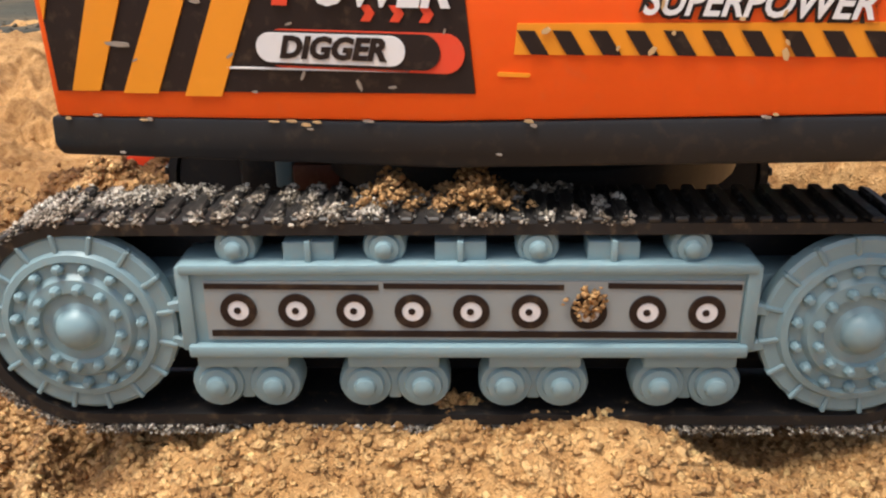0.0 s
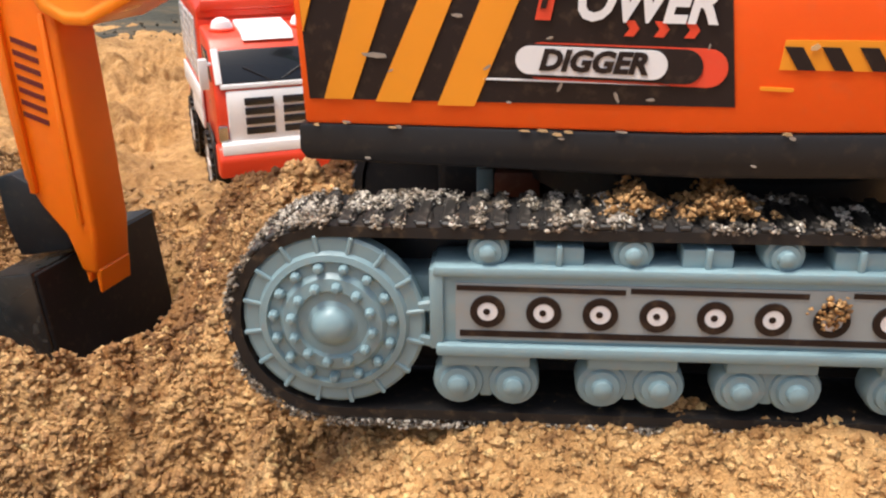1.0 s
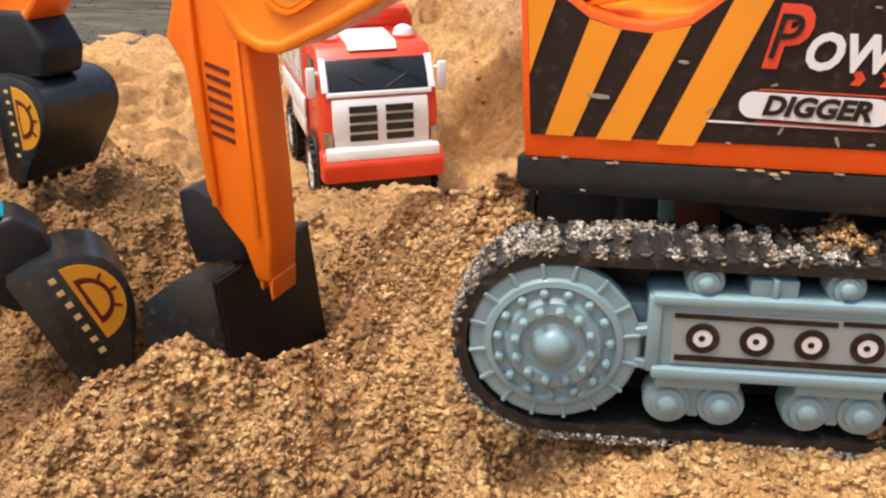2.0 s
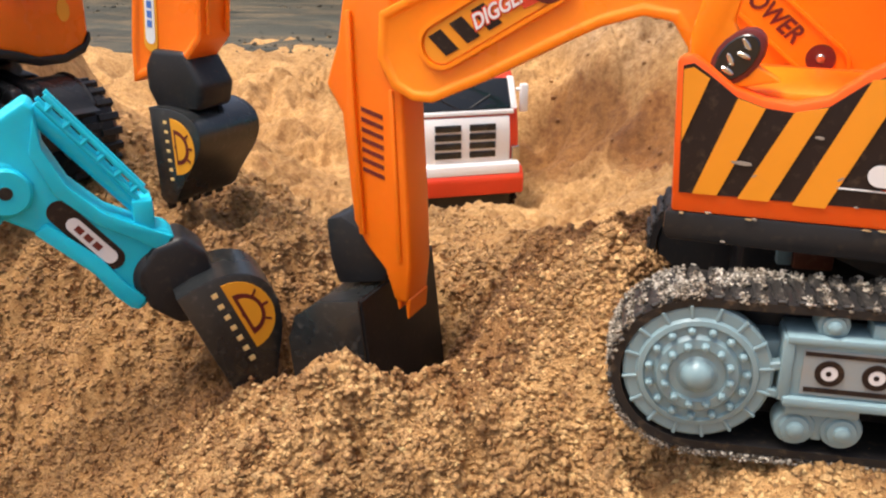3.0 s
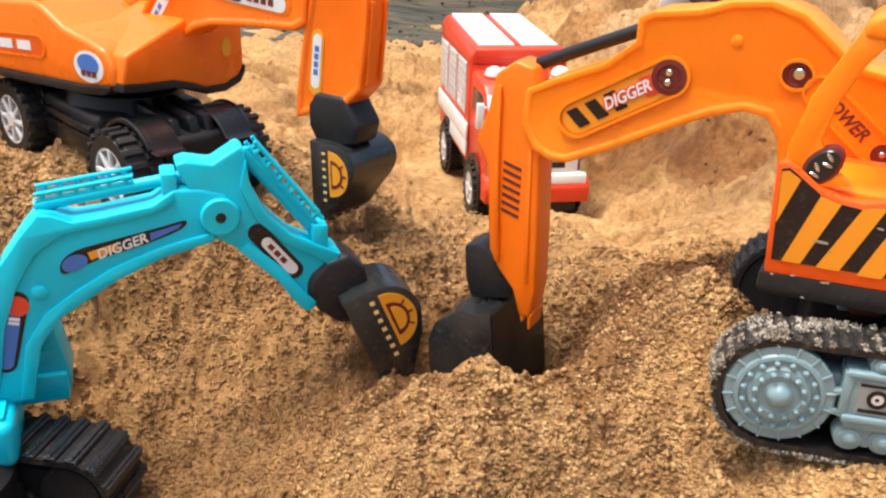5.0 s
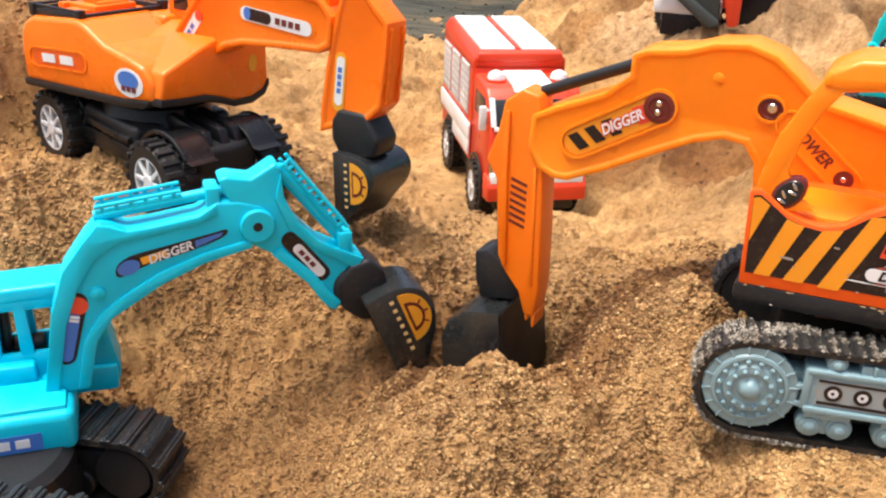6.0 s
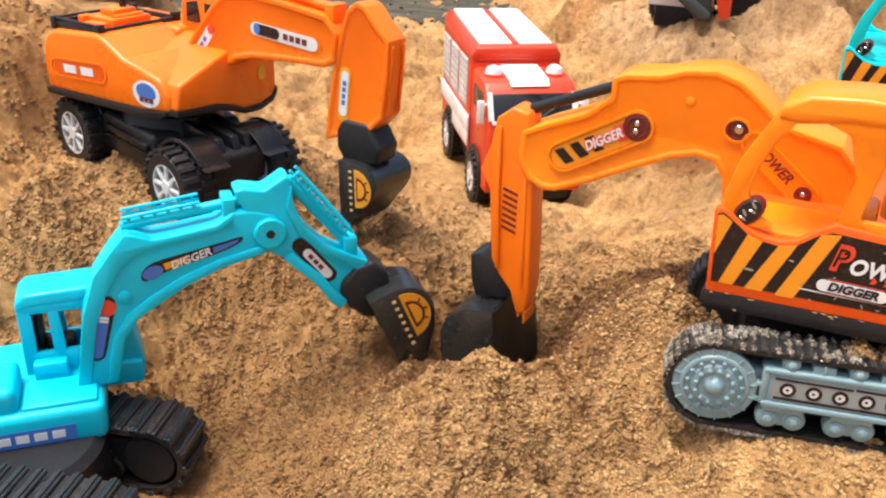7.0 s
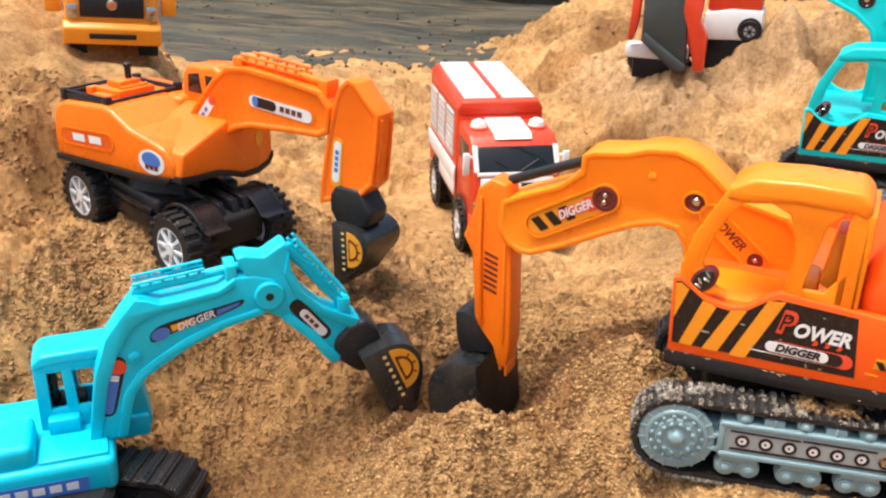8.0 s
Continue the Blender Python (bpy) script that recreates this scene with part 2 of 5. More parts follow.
def spin(x, z, degrees):
    """A turn about the y axis through (x, z); positive tips the front down."""
    c = Matrix.Translation((x * K, 0, z * K))
    return c @ Matrix.Rotation(radians(degrees), 4, "Y") @ c.inverted()


def finish(bm, name, mat):
    me = bpy.data.meshes.new(name)
    bm.to_mesh(me)
    bm.free()
    for p in me.polygons:
        p.use_smooth = True
    me.set_sharp_from_angle(angle=radians(32))
    me.materials.append(mat)
    return me


def part(name, bm, mat, parent, label="", m=None):
    ob = new(name, finish(bm, name, mat))
    ob.parent = parent
    if m is not None:
        ob.matrix_basis = m
    return tagged(ob, label)


def piece(name, me, parent, m):
    ob = new(name, me)
    ob.parent = parent
    ob.matrix_basis = m
    return ob


def thing(name, m, label, category, group="", kind=""):
    ob = new(name)
    ob.empty_display_size = 0.01
    ob.matrix_basis = m
    return tagged(ob, label, category, group, kind)


def lettering(name, words, height, at, side, mat, parent, slant=0.0, turn=0.0, width=None, thick=0.12, label="", bold=0.03):
    """Raised print on a flank: side +1 reads on the left flank, -1 on the right."""
    cu = bpy.data.curves.new("tmp", "FONT")
    cu.body, cu.size, cu.align_x, cu.align_y, cu.shear, cu.offset, cu.extrude = words, height * 1.4, "CENTER", "CENTER", slant, bold * height, thick
    cu.resolution_u = 3
    ob = bpy.data.objects.new("tmp", cu)
    me = bpy.data.meshes.new_from_object(ob)
    bpy.data.objects.remove(ob)
    bpy.data.curves.remove(cu)
    xs = [v.co.x for v in me.vertices]
    fit = (width / (max(xs) - min(xs))) if width else 1.0
    frame_m = Matrix(((-side, 0, 0, 0), (0, 0, side, 0), (0, 1, 0, 0), (0, 0, 0, 1)))
    me.transform(Matrix.Translation(Vector(at) * K) @ frame_m @ Matrix.Rotation(radians(turn), 4, "Z") @ Matrix.Diagonal((fit * K, K, K, 1)))
    me.name = name
    me.materials.append(mat)
    out = new(name, me)
    out.parent = parent
    return tagged(out, label)


def bars(words, height, at, side, mat, parent, turn=0.0, width=20.0, name="print"):
    """Unreadable small print as plain bars."""
    n = max(2, words)
    bms = []
    for i in range(n):
        u = (i + 0.5) / n * width - width / 2
        w = width / n * 0.72
        c, s = math.cos(radians(turn)), math.sin(radians(turn))
        q = [(u - w / 2, -height / 2), (u + w / 2, -height / 2), (u + w / 2, height / 2), (u - w / 2, height / 2)]
        q = [(a * c - b * s, a * s + b * c) for a, b in q]
        bms.append(prism([(at[0] - side * a, at[2] + b) for a, b in q], at[1] - 0.1, at[1] + 0.1, 0))
    return part(name, join(*bms), mat, parent)


def oval(x, z, rx, rz, turn=0.0, n=24, power=1.0):
    c, s = math.cos(radians(turn)), math.sin(radians(turn))
    out = []
    for i in range(n):
        a = 2 * math.pi * i / n
        u, v = rx * math.cos(a), rz * math.sin(a)
        out.append((x + u * c - v * s, z + u * s + v * c))
    return out


def capsule(x, z, half, r, turn=0.0, n=10):
    c, s = math.cos(radians(turn)), math.sin(radians(turn))
    pts = [(half + r * math.cos(a), r * math.sin(a)) for a in [math.pi * (i / n - 0.5) for i in range(n + 1)]]
    pts += [(-half - r * math.cos(a), -r * math.sin(a)) for a in [math.pi * (i / n - 0.5) for i in range(n + 1)]]
    return [(x + u * c - v * s, z + u * s + v * c) for u, v in pts]


def flat(pts, y, thick=0.3):
    """A sticker: a thin plate on the flank at y."""
    return prism(pts, y - thick / 2, y + thick / 2, 0)


def ring_band(pts, width, y0, y1):
    """A raised band that follows a closed outline."""
    bm = bmesh.new()
    n = len(pts)
    cx, cz = sum(p[0] for p in pts) / n, sum(p[1] for p in pts) / n
    inner = []
    for i, (x, z) in enumerate(pts):
        (ax, az), (bx, bz) = pts[i - 1], pts[(i + 1) % n]
        nx, nz = bz - az, ax - bx
        ln = math.hypot(nx, nz) or 1.0
        if nx * (x - cx) + nz * (z - cz) < 0:
            nx, nz = -nx, -nz
        inner.append((x - nx / ln * width, z - nz / ln * width))
    rows = [[bm.verts.new((x * K, y * K, z * K)) for x, z in q] for q, y in ((pts, y0), (pts, y1), (inner, y1), (inner, y0))]
    for a, b in zip(rows, rows[1:] + rows[:1]):
        for k in range(n):
            bm.faces.new((a[k], b[k], b[(k + 1) % n], a[(k + 1) % n]))
    bmesh.ops.recalc_face_normals(bm, faces=bm.faces)
    return bm


def ring_plate(x, z, r0, r1, y, h, seg=24):
    bm = lathe([(r0, 0), (r1, 0), (r1, h), (r0, h), (r0, 0)], (x, y, z), "y", seg, False)
    bmesh.ops.remove_doubles(bm, verts=bm.verts, dist=1e-7)
    return bm


# ---- sand: one sheet out to the horizon, with mounds and hollows ----
NEAR = [  # x, y, height, reach: around the machines
    (0.00, 0.20, 0.016, 0.05), (0.07, 0.19, 0.017, 0.05), (0.01, 0.30, 0.017, 0.06), (0.10, 0.30, 0.018, 0.07),
    (-0.075, 0.275, 0.050, 0.018), (-0.088, 0.258, 0.036, 0.012), (-0.102, 0.246, 0.022, 0.016), (-0.04, 0.165, 0.009, 0.022), (-0.075, 0.18, 0.000, 0.022), (-0.107, 0.205, -0.002, 0.022),
    (-0.160, 0.190, -0.007, 0.020), (-0.148, 0.216, 0.010, 0.014), (-0.112, 0.217, 0.008, 0.015), (-0.186, 0.210, -0.013, 0.014), (-0.13, 0.15, -0.020, 0.03), (-0.165, 0.262, -0.040, 0.020), (-0.212, 0.228, -0.038, 0.022),
    (-0.264, 0.256, -0.050, 0.018), (-0.268, 0.285, -0.022, 0.016), (-0.305, 0.275, -0.039, 0.024), (-0.33, 0.19, -0.070, 0.05), (-0.25, 0.14, -0.062, 0.04),
]
BEHIND = [
    (-0.23, 0.337, 0.002, 0.03), (-0.32, 0.31, -0.012, 0.02), (-0.40, 0.33, 0.012, 0.035), (-0.475, 0.330, 0.032, 0.035), (-0.30, 0.40, 0.008, 0.04),
    (-0.43, 0.42, 0.018, 0.05), (-0.535, 0.405, 0.115, 0.032), (-0.12, 0.30, -0.008, 0.025), (-0.10, 0.36, -0.022, 0.05),
    (-0.20, 0.46, -0.050, 0.06), (-0.14, 0.58, -0.080, 0.05), (-0.05, 0.50, -0.030, 0.04), (0.09, 0.57, 0.016, 0.06), (0.02, 0.64, -0.020, 0.04),
    (-0.12, 0.73, -0.108, 0.06), (-0.04, 0.72, -0.075, 0.045), (-0.29, 0.82, -0.123, 0.12),
]
BANK = [
    (-0.15, 0.865, -0.100, 0.028), (-0.08, 0.84, -0.080, 0.028), (-0.01, 0.80, -0.040, 0.028),  # foot of the bank
    (-0.18, 0.945, -0.035, 0.028), (-0.11, 0.925, -0.012, 0.028), (-0.04, 0.895, 0.006, 0.030), (0.05, 0.86, 0.018, 0.04),  # its crest
]
FAR = [
    (-0.10, 0.985, 0.012, 0.035), (-0.02, 0.975, 0.024, 0.035), (0.06, 1.00, 0.050, 0.030), (0.12, 1.05, 0.080, 0.035), (0.18, 1.00, 0.05, 0.05), (0.10, 0.93, 0.026, 0.03), (0.03, 1.12, 0.03, 0.05),
    (-0.18, 1.03, 0.004, 0.035), (-0.22, 1.09, 0.022, 0.04), (-0.14, 1.12, 0.035, 0.04), (-0.15, 1.24, 0.030, 0.04), (-0.25, 1.33, 0.040, 0.06), (-0.18, 1.40, 0.075, 0.06), (-0.05, 1.35, 0.08, 0.08),
    (-0.31, 1.19, -0.045, 0.05), (-0.37, 1.05, -0.12, 0.08),
]
OUTER = [
    (-0.50, 0.73, -0.105, 0.045), (-0.515, 0.63, -0.06, 0.035), (-0.46, 0.60, -0.05, 0.04), (-0.55, 0.83, -0.115, 0.06),
    (-0.46, 1.14, -0.145, 0.12), (-0.6, 1.75, -0.144, 0.35), (-0.35, 1.62, -0.140, 0.12), (0.2, 1.8, -0.05, 0.3), (-0.63, 0.67, 0.074, 0.07), (-0.55, 0.52, 0.06, 0.05),
    (-0.8, 0.7, 0.09, 0.1), (0.5, 0.6, 0.04, 0.25), (0.3, 0.2, 0.01, 0.12), (0.2, -0.2, -0.03, 0.2), (-0.3, -0.2, -0.07, 0.2), (-0.8, 0.2, 0.05, 0.15),
]


def smooth_noise(x, y, cell, seed):
    u, v = x / cell, y / cell
    i, j = np.floor(u).astype(np.int64), np.floor(v).astype(np.int64)
    fu, fv = u - i, v - j
    fu, fv = fu * fu * (3 - 2 * fu), fv * fv * (3 - 2 * fv)

    def h(a, b):
        n = (a * 374761393 + b * 668265263 + seed * 1442695041) & 0x7FFFFFFF
        n = ((n ^ (n >> 13)) * 1274126177) & 0x7FFFFFFF
        return ((n ^ (n >> 16)) & 0xFFFF) / 32767.5 - 1.0
    return (h(i, j) * (1 - fu) + h(i + 1, j) * fu) * (1 - fv) + (h(i, j + 1) * (1 - fu) + h(i + 1, j + 1) * fu) * fv


HEAPS = [  # x, y, added height, reach: small heaps and scoops
    (-0.073, 0.212, 0.027, 0.011), (-0.079, 0.236, 0.017, 0.012), (-0.146, 0.228, -0.009, 0.010), (-0.122, 0.245, -0.014, 0.012),
    (-0.145, 0.285, -0.016, 0.013), (-0.149, 0.308, -0.026, 0.014), (-0.135, 0.262, -0.008, 0.012), (-0.117, 0.222, -0.010, 0.014), (0.030, 0.164, 0.0035, 0.013), (0.006, 0.162, 0.002, 0.010), (0.056, 0.176, -0.010, 0.010), (-0.168, 0.285, -0.018, 0.018),
    (-0.012, 0.962, 0.012, 0.014), (0.015, 0.972, 0.022, 0.018), (0.045, 0.985, 0.026, 0.020), (0.090, 1.000, 0.030, 0.028), (0.14, 1.00, 0.045, 0.035),
]
PADS = []  # trodden places under machines: x, y, height, radius


def sand_height(x, y, rough=True):
    x, y = np.asarray(x, float), np.asarray(y, float)
    num, den = np.full(x.shape, -0.21 * 1e-5), np.full(x.shape, 1e-5)
    for mx, my, mz, r in NEAR + BEHIND + BANK + FAR + OUTER:
        w = np.exp(-((x - mx) ** 2 + (y - my) ** 2) / (2 * r * r)) * (0.05 / r) ** 0.7
        num, den = num + w * mz, den + w
    z = num / den
    if rough:
        calm = np.ones(x.shape)
        for px, py, pz, r in PADS:
            k = np.clip(1.6 - np.hypot(x - px, y - py) / r, 0, 1)
            k = k * k * (3 - 2 * k)
            z = z * (1 - k) + pz * k
            calm = np.minimum(calm, 1 - 0.75 * k)
        far = np.clip((y - 0.42) * 4, 0, 1) * np.clip((1.75 - y) * 2.6, 0.15, 1)

        def clods(cell, seed):
            """Rounded lumps parted by sharp creases."""
            return 1 - 2.2 * np.sqrt(smooth_noise(x + 0.3 * y, y - 0.2 * x, cell, seed) ** 2 + 0.012)
        for px, py, pz, r in HEAPS:
            z = z + pz * np.exp(-((x - px) ** 2 + (y - py) ** 2) / (2 * r * r))
        a = 0.005 * smooth_noise(x, y, 0.09, 1) + 0.0062 * smooth_noise(x + y * 0.3, y, 0.038, 2) + 0.0040 * smooth_noise(x, y - x * 0.4, 0.017, 3)
        loose = np.clip(1.05 + 0.9 * smooth_noise(x, y, 0.06, 51), 0.65, 1.7)
        loose = loose + 0.8 * np.exp(-((x + 0.14) ** 2 + (y - 0.195) ** 2) / (2 * 0.035 ** 2))
        b = loose * (0.0046 * clods(0.014, 52) + 0.0032 * clods(0.0078, 53) + 0.0014 * clods(0.0042, 54)) + 0.0007 * smooth_noise(x, y, 0.0028, 6)
        b = b * (1 - 0.25 * far)
        swept = 1 - 0.88 * np.exp(-((x + 0.17) ** 2 / (2 * 0.13 ** 2) + (y - 0.62) ** 2 / (2 * 0.13 ** 2)))  # smoothed where the truck came in
        a = a + far * swept * (0.010 * smooth_noise(x, y, 0.11, 31) + 0.007 * smooth_noise(x * 0.4 + 0.2 * y, y, 0.05, 32) + 0.012 * clods(0.045, 33) * np.clip(0.35 + smooth_noise(x, y, 0.15, 34), 0, 1) + 0.021 * clods(0.10, 35) + 0.015 * clods(0.055, 38) + 0.007 * clods(0.022, 36) * np.clip(0.4 + smooth_noise(x, y, 0.12, 37), 0, 1))
        churned = np.exp(-((x + 0.50) ** 2 / (2 * 0.12 ** 2) + (y - 0.40) ** 2 / (2 * 0.10 ** 2))) + 0.7 * np.exp(-((x + 0.30) ** 2 / (2 * 0.07 ** 2) + (y - 0.33) ** 2 / (2 * 0.06 ** 2)))
        b = b + churned * (0.0065 * clods(0.031, 55) + 0.0045 * clods(0.017, 56))
        z = z + calm * (a + b) + 0.05 * smooth_noise(x, y, 0.9, 7) * np.clip((np.hypot(x, y - 0.4) - 2.8) / 3, 0, 1)
    return z


def spread(lo, hi, step, ends, more=()):
    """Even steps from lo to hi, then coarser stretches (to, step), then ever wider ones out to the ends."""
    core = list(np.arange(lo, hi, step))
    for to, coarse in more:
        core += list(np.arange(core[-1] + coarse, to, coarse))
    s, v = core[-1] - core[-2], core[-1]
    while v < ends:
        s *= 1.07
        v += s
        core.append(v)
    s, v = step, core[0]
    while v > -ends:
        s *= 1.07
        v -= s
        core.insert(0, v)
    return np.array(core)


def build_ground():
    xs, ys = spread(-0.58, 0.02, 0.0014, 300.0, [(0.20, 0.0025)]), spread(0.10, 0.52, 0.0014, 300.0, [(1.45, 0.0042)])
    gx, gy = np.meshgrid(xs, ys)
    gz = sand_height(gx, gy)
    co = np.stack([gx, gy, gz], -1).reshape(-1, 3)
    nx, ny = len(xs), len(ys)
    idx = np.arange(nx * ny).reshape(ny, nx)
    quads = np.stack([idx[:-1, :-1], idx[:-1, 1:], idx[1:, 1:], idx[1:, :-1]], -1).reshape(-1, 4)
    me = bpy.data.meshes.new("ground")
    me.vertices.add(len(co))
    me.vertices.foreach_set("co", co.astype(np.float32).ravel())
    me.loops.add(quads.size)
    me.loops.foreach_set("vertex_index", quads.astype(np.int32).ravel())
    me.polygons.add(len(quads))
    me.polygons.foreach_set("loop_start", np.arange(0, quads.size, 4, dtype=np.int32))
    me.update(calc_edges=True)
    me.polygons.foreach_set("use_smooth", np.ones(len(quads), dtype=bool))
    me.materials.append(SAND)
    return tagged(new("ground", me), "damp orange-brown building sand heaped in mounds and hollows", "sand", kind="structure")


def build_pavement():
    """Old wet concrete beyond the sand, with a ragged edge, and a dark wall behind it."""
    xs, ys = np.linspace(-3.6, 2.6, 150), np.linspace(0, 1, 60)
    gx, t = np.meshgrid(xs, ys)
    edge = 1.66 + 0.10 * smooth_noise(gx, gx * 0, 0.22, 21) + 0.05 * smooth_noise(gx, gx * 0, 0.07, 22)
    gy = edge + (2.62 - edge) * t
    gz = -0.138 + 0.03 * t + 0.004 * smooth_noise(gx, gy, 0.15, 23) + 0.003 * smooth_noise(gx, gy, 0.04, 24)
    gz[0] -= 0.06
    co = np.stack([gx, gy, gz], -1).reshape(-1, 3)
    idx = np.arange(co.shape[0]).reshape(gx.shape)
    quads = np.stack([idx[:-1, :-1], idx[:-1, 1:], idx[1:, 1:], idx[1:, :-1]], -1).reshape(-1, 4)
    me = bpy.data.meshes.new("pavement")
    me.from_pydata(co.tolist(), [], quads.tolist())
    me.polygons.foreach_set("use_smooth", np.ones(len(quads), dtype=bool))
    me.materials.append(YARD)
    tagged(new("pavement", me), "wet grey concrete yard with dirt streaks beyond the sand", "yard", kind="structure")
    bm = box(-3600, 2600, 2560, 2700, -250, 500, 6)
    me = finish(bm, "wall_back", WALL)
    tagged(new("wall_back", me), "dark wall behind the yard", "wall", kind="structure")


# ---- tracked toy excavator ----
def stadium(half, z, r, n=18):
    pts = [(half + r * math.sin(a), z + r * math.cos(a)) for a in [math.pi * i / n for i in range(n + 1)]]
    pts += [(-half - r * math.sin(a), z - r * math.cos(a)) for a in [math.pi * i / n for i in range(n + 1)]]
    return pts


def belt(half, z, r0, r1, y0, y1):
    """A hollow rubber loop."""
    bm = bmesh.new()
    o, i = stadium(half, z, r1), stadium(half, z, r0)
    n = len(o)
    rows = [[bm.verts.new((x * K, y * K, zz * K)) for x, zz in pts] for pts, y in ((o, y0), (o, y1), (i, y1), (i, y0))]
    for a, b in zip(rows, rows[1:] + rows[:1]):
        for k in range(n):
            bm.faces.new((a[k], b[k], b[(k + 1) % n], a[(k + 1) % n]))
    bmesh.ops.remove_doubles(bm, verts=bm.verts, dist=1e-6)
    bmesh.ops.recalc_face_normals(bm, faces=bm.faces)
    return bm


def along(half, z, r, s):
    """A point of the loop at the run length s, with its outward tilt in degrees."""
    straight, arc = 2 * half, math.pi * r
    s = s % (2 * straight + 2 * arc)
    if s < straight:
        return -half + s, z + r, 0.0
    s -= straight
    if s < arc:
        a = s / r
        return half + r * math.sin(a), z + r * math.cos(a), math.degrees(a)
    s -= arc
    if s < straight:
        return half - s, z - r, 180.0
    a = (s - straight) / r
    return -half - r * math.sin(a), z - r * math.cos(a), 180 + math.degrees(a)


def sprocket(owner, x, z, y, side):
    """Ribbed wheel with two circles of bolts and a domed hub; side +1 faces +y."""
    ax = "y" if side > 0 else "-y"
    bms = [lathe([(0, -3), (15.9, -3), (15.9, -0.5), (15.3, -0.1), (13.2, -0.1), (12.7, 0.7), (11.6, 0.9), (11.2, 0.1), (9.4, 0.3), (8.6, 1.2), (6.4, 1.4), (6.0, 0.8), (4.4, 0.9), (3.6, 1.5), (3.3, 2.3), (2.6, 3.2), (1.4, 3.8), (0, 4.0)], (x, y, z), ax, 40)]
    ob = part("sprocket", join(*bms), GREY, owner)
    inner = 0 if x < 0 else math.pi
    tooth = finish(box(15.0, 18.6, -2.4, 0.2, -1.0, 1.0, 0.35, 1) if side > 0 else box(15.0, 18.6, -0.2, 2.4, -1.0, 1.0, 0.35, 1), "sprocket_tooth", GREY)
    here = Matrix.Translation((x * K, y * K, z * K))
    for k in (-0.5, 0.5):
        piece("sprocket_tooth", tooth, ob, here @ Matrix.Rotation(inner + k * 0.4, 4, "Y"))
    rib = finish(box(12.6, 16.1, -1.6 if side > 0 else -0.35, 0.35 if side > 0 else 1.6, -0.42, 0.42, 0.2, 1), "rib", GREY)
    for i in range(16):
        piece("rib", rib, ob, here @ Matrix.Rotation(2 * math.pi * (i + 0.4) / 16, 4, "Y"))
    bolt = finish(lathe([(0.95, 0), (0.9, 0.9), (0.55, 1.5), (0, 1.6)], (0, 0, 0), ax, 8), "bolt", GREY)
    for k, rr in ((15, 10.4), (12, 7.1)):
        for i in range(k):
            a = 2 * math.pi * (i + 0.3) / k
            piece("bolt", bolt, ob, here @ Matrix.Translation((rr * math.cos(a) * K, side * (0.3 if rr > 8 else 1.2) * K, rr * math.sin(a) * K)))
    return ob


def roller_bm(x, z, y, r, side):
    ax = "y" if side > 0 else "-y"
    return lathe([(0, -5), (r, -5), (r, -0.8), (r * 0.92, 0), (r * 0.72, 0.1), (r * 0.66, 0.9), (r * 0.42, 1.0), (r * 0.36, 1.9), (r * 0.15, 2.3), (0, 2.3)], (x, y, z), ax, 20)


GRIME = plastic("dried_mud", (0.30, 0.25, 0.20), 0.8, 0.3)
GREY_PRINT = plastic("grey_print", (0.28, 0.315, 0.315), 0.5, 0.15)
HALF, HUB_Z = 63.4, 19.0  # hub to middle, hub height


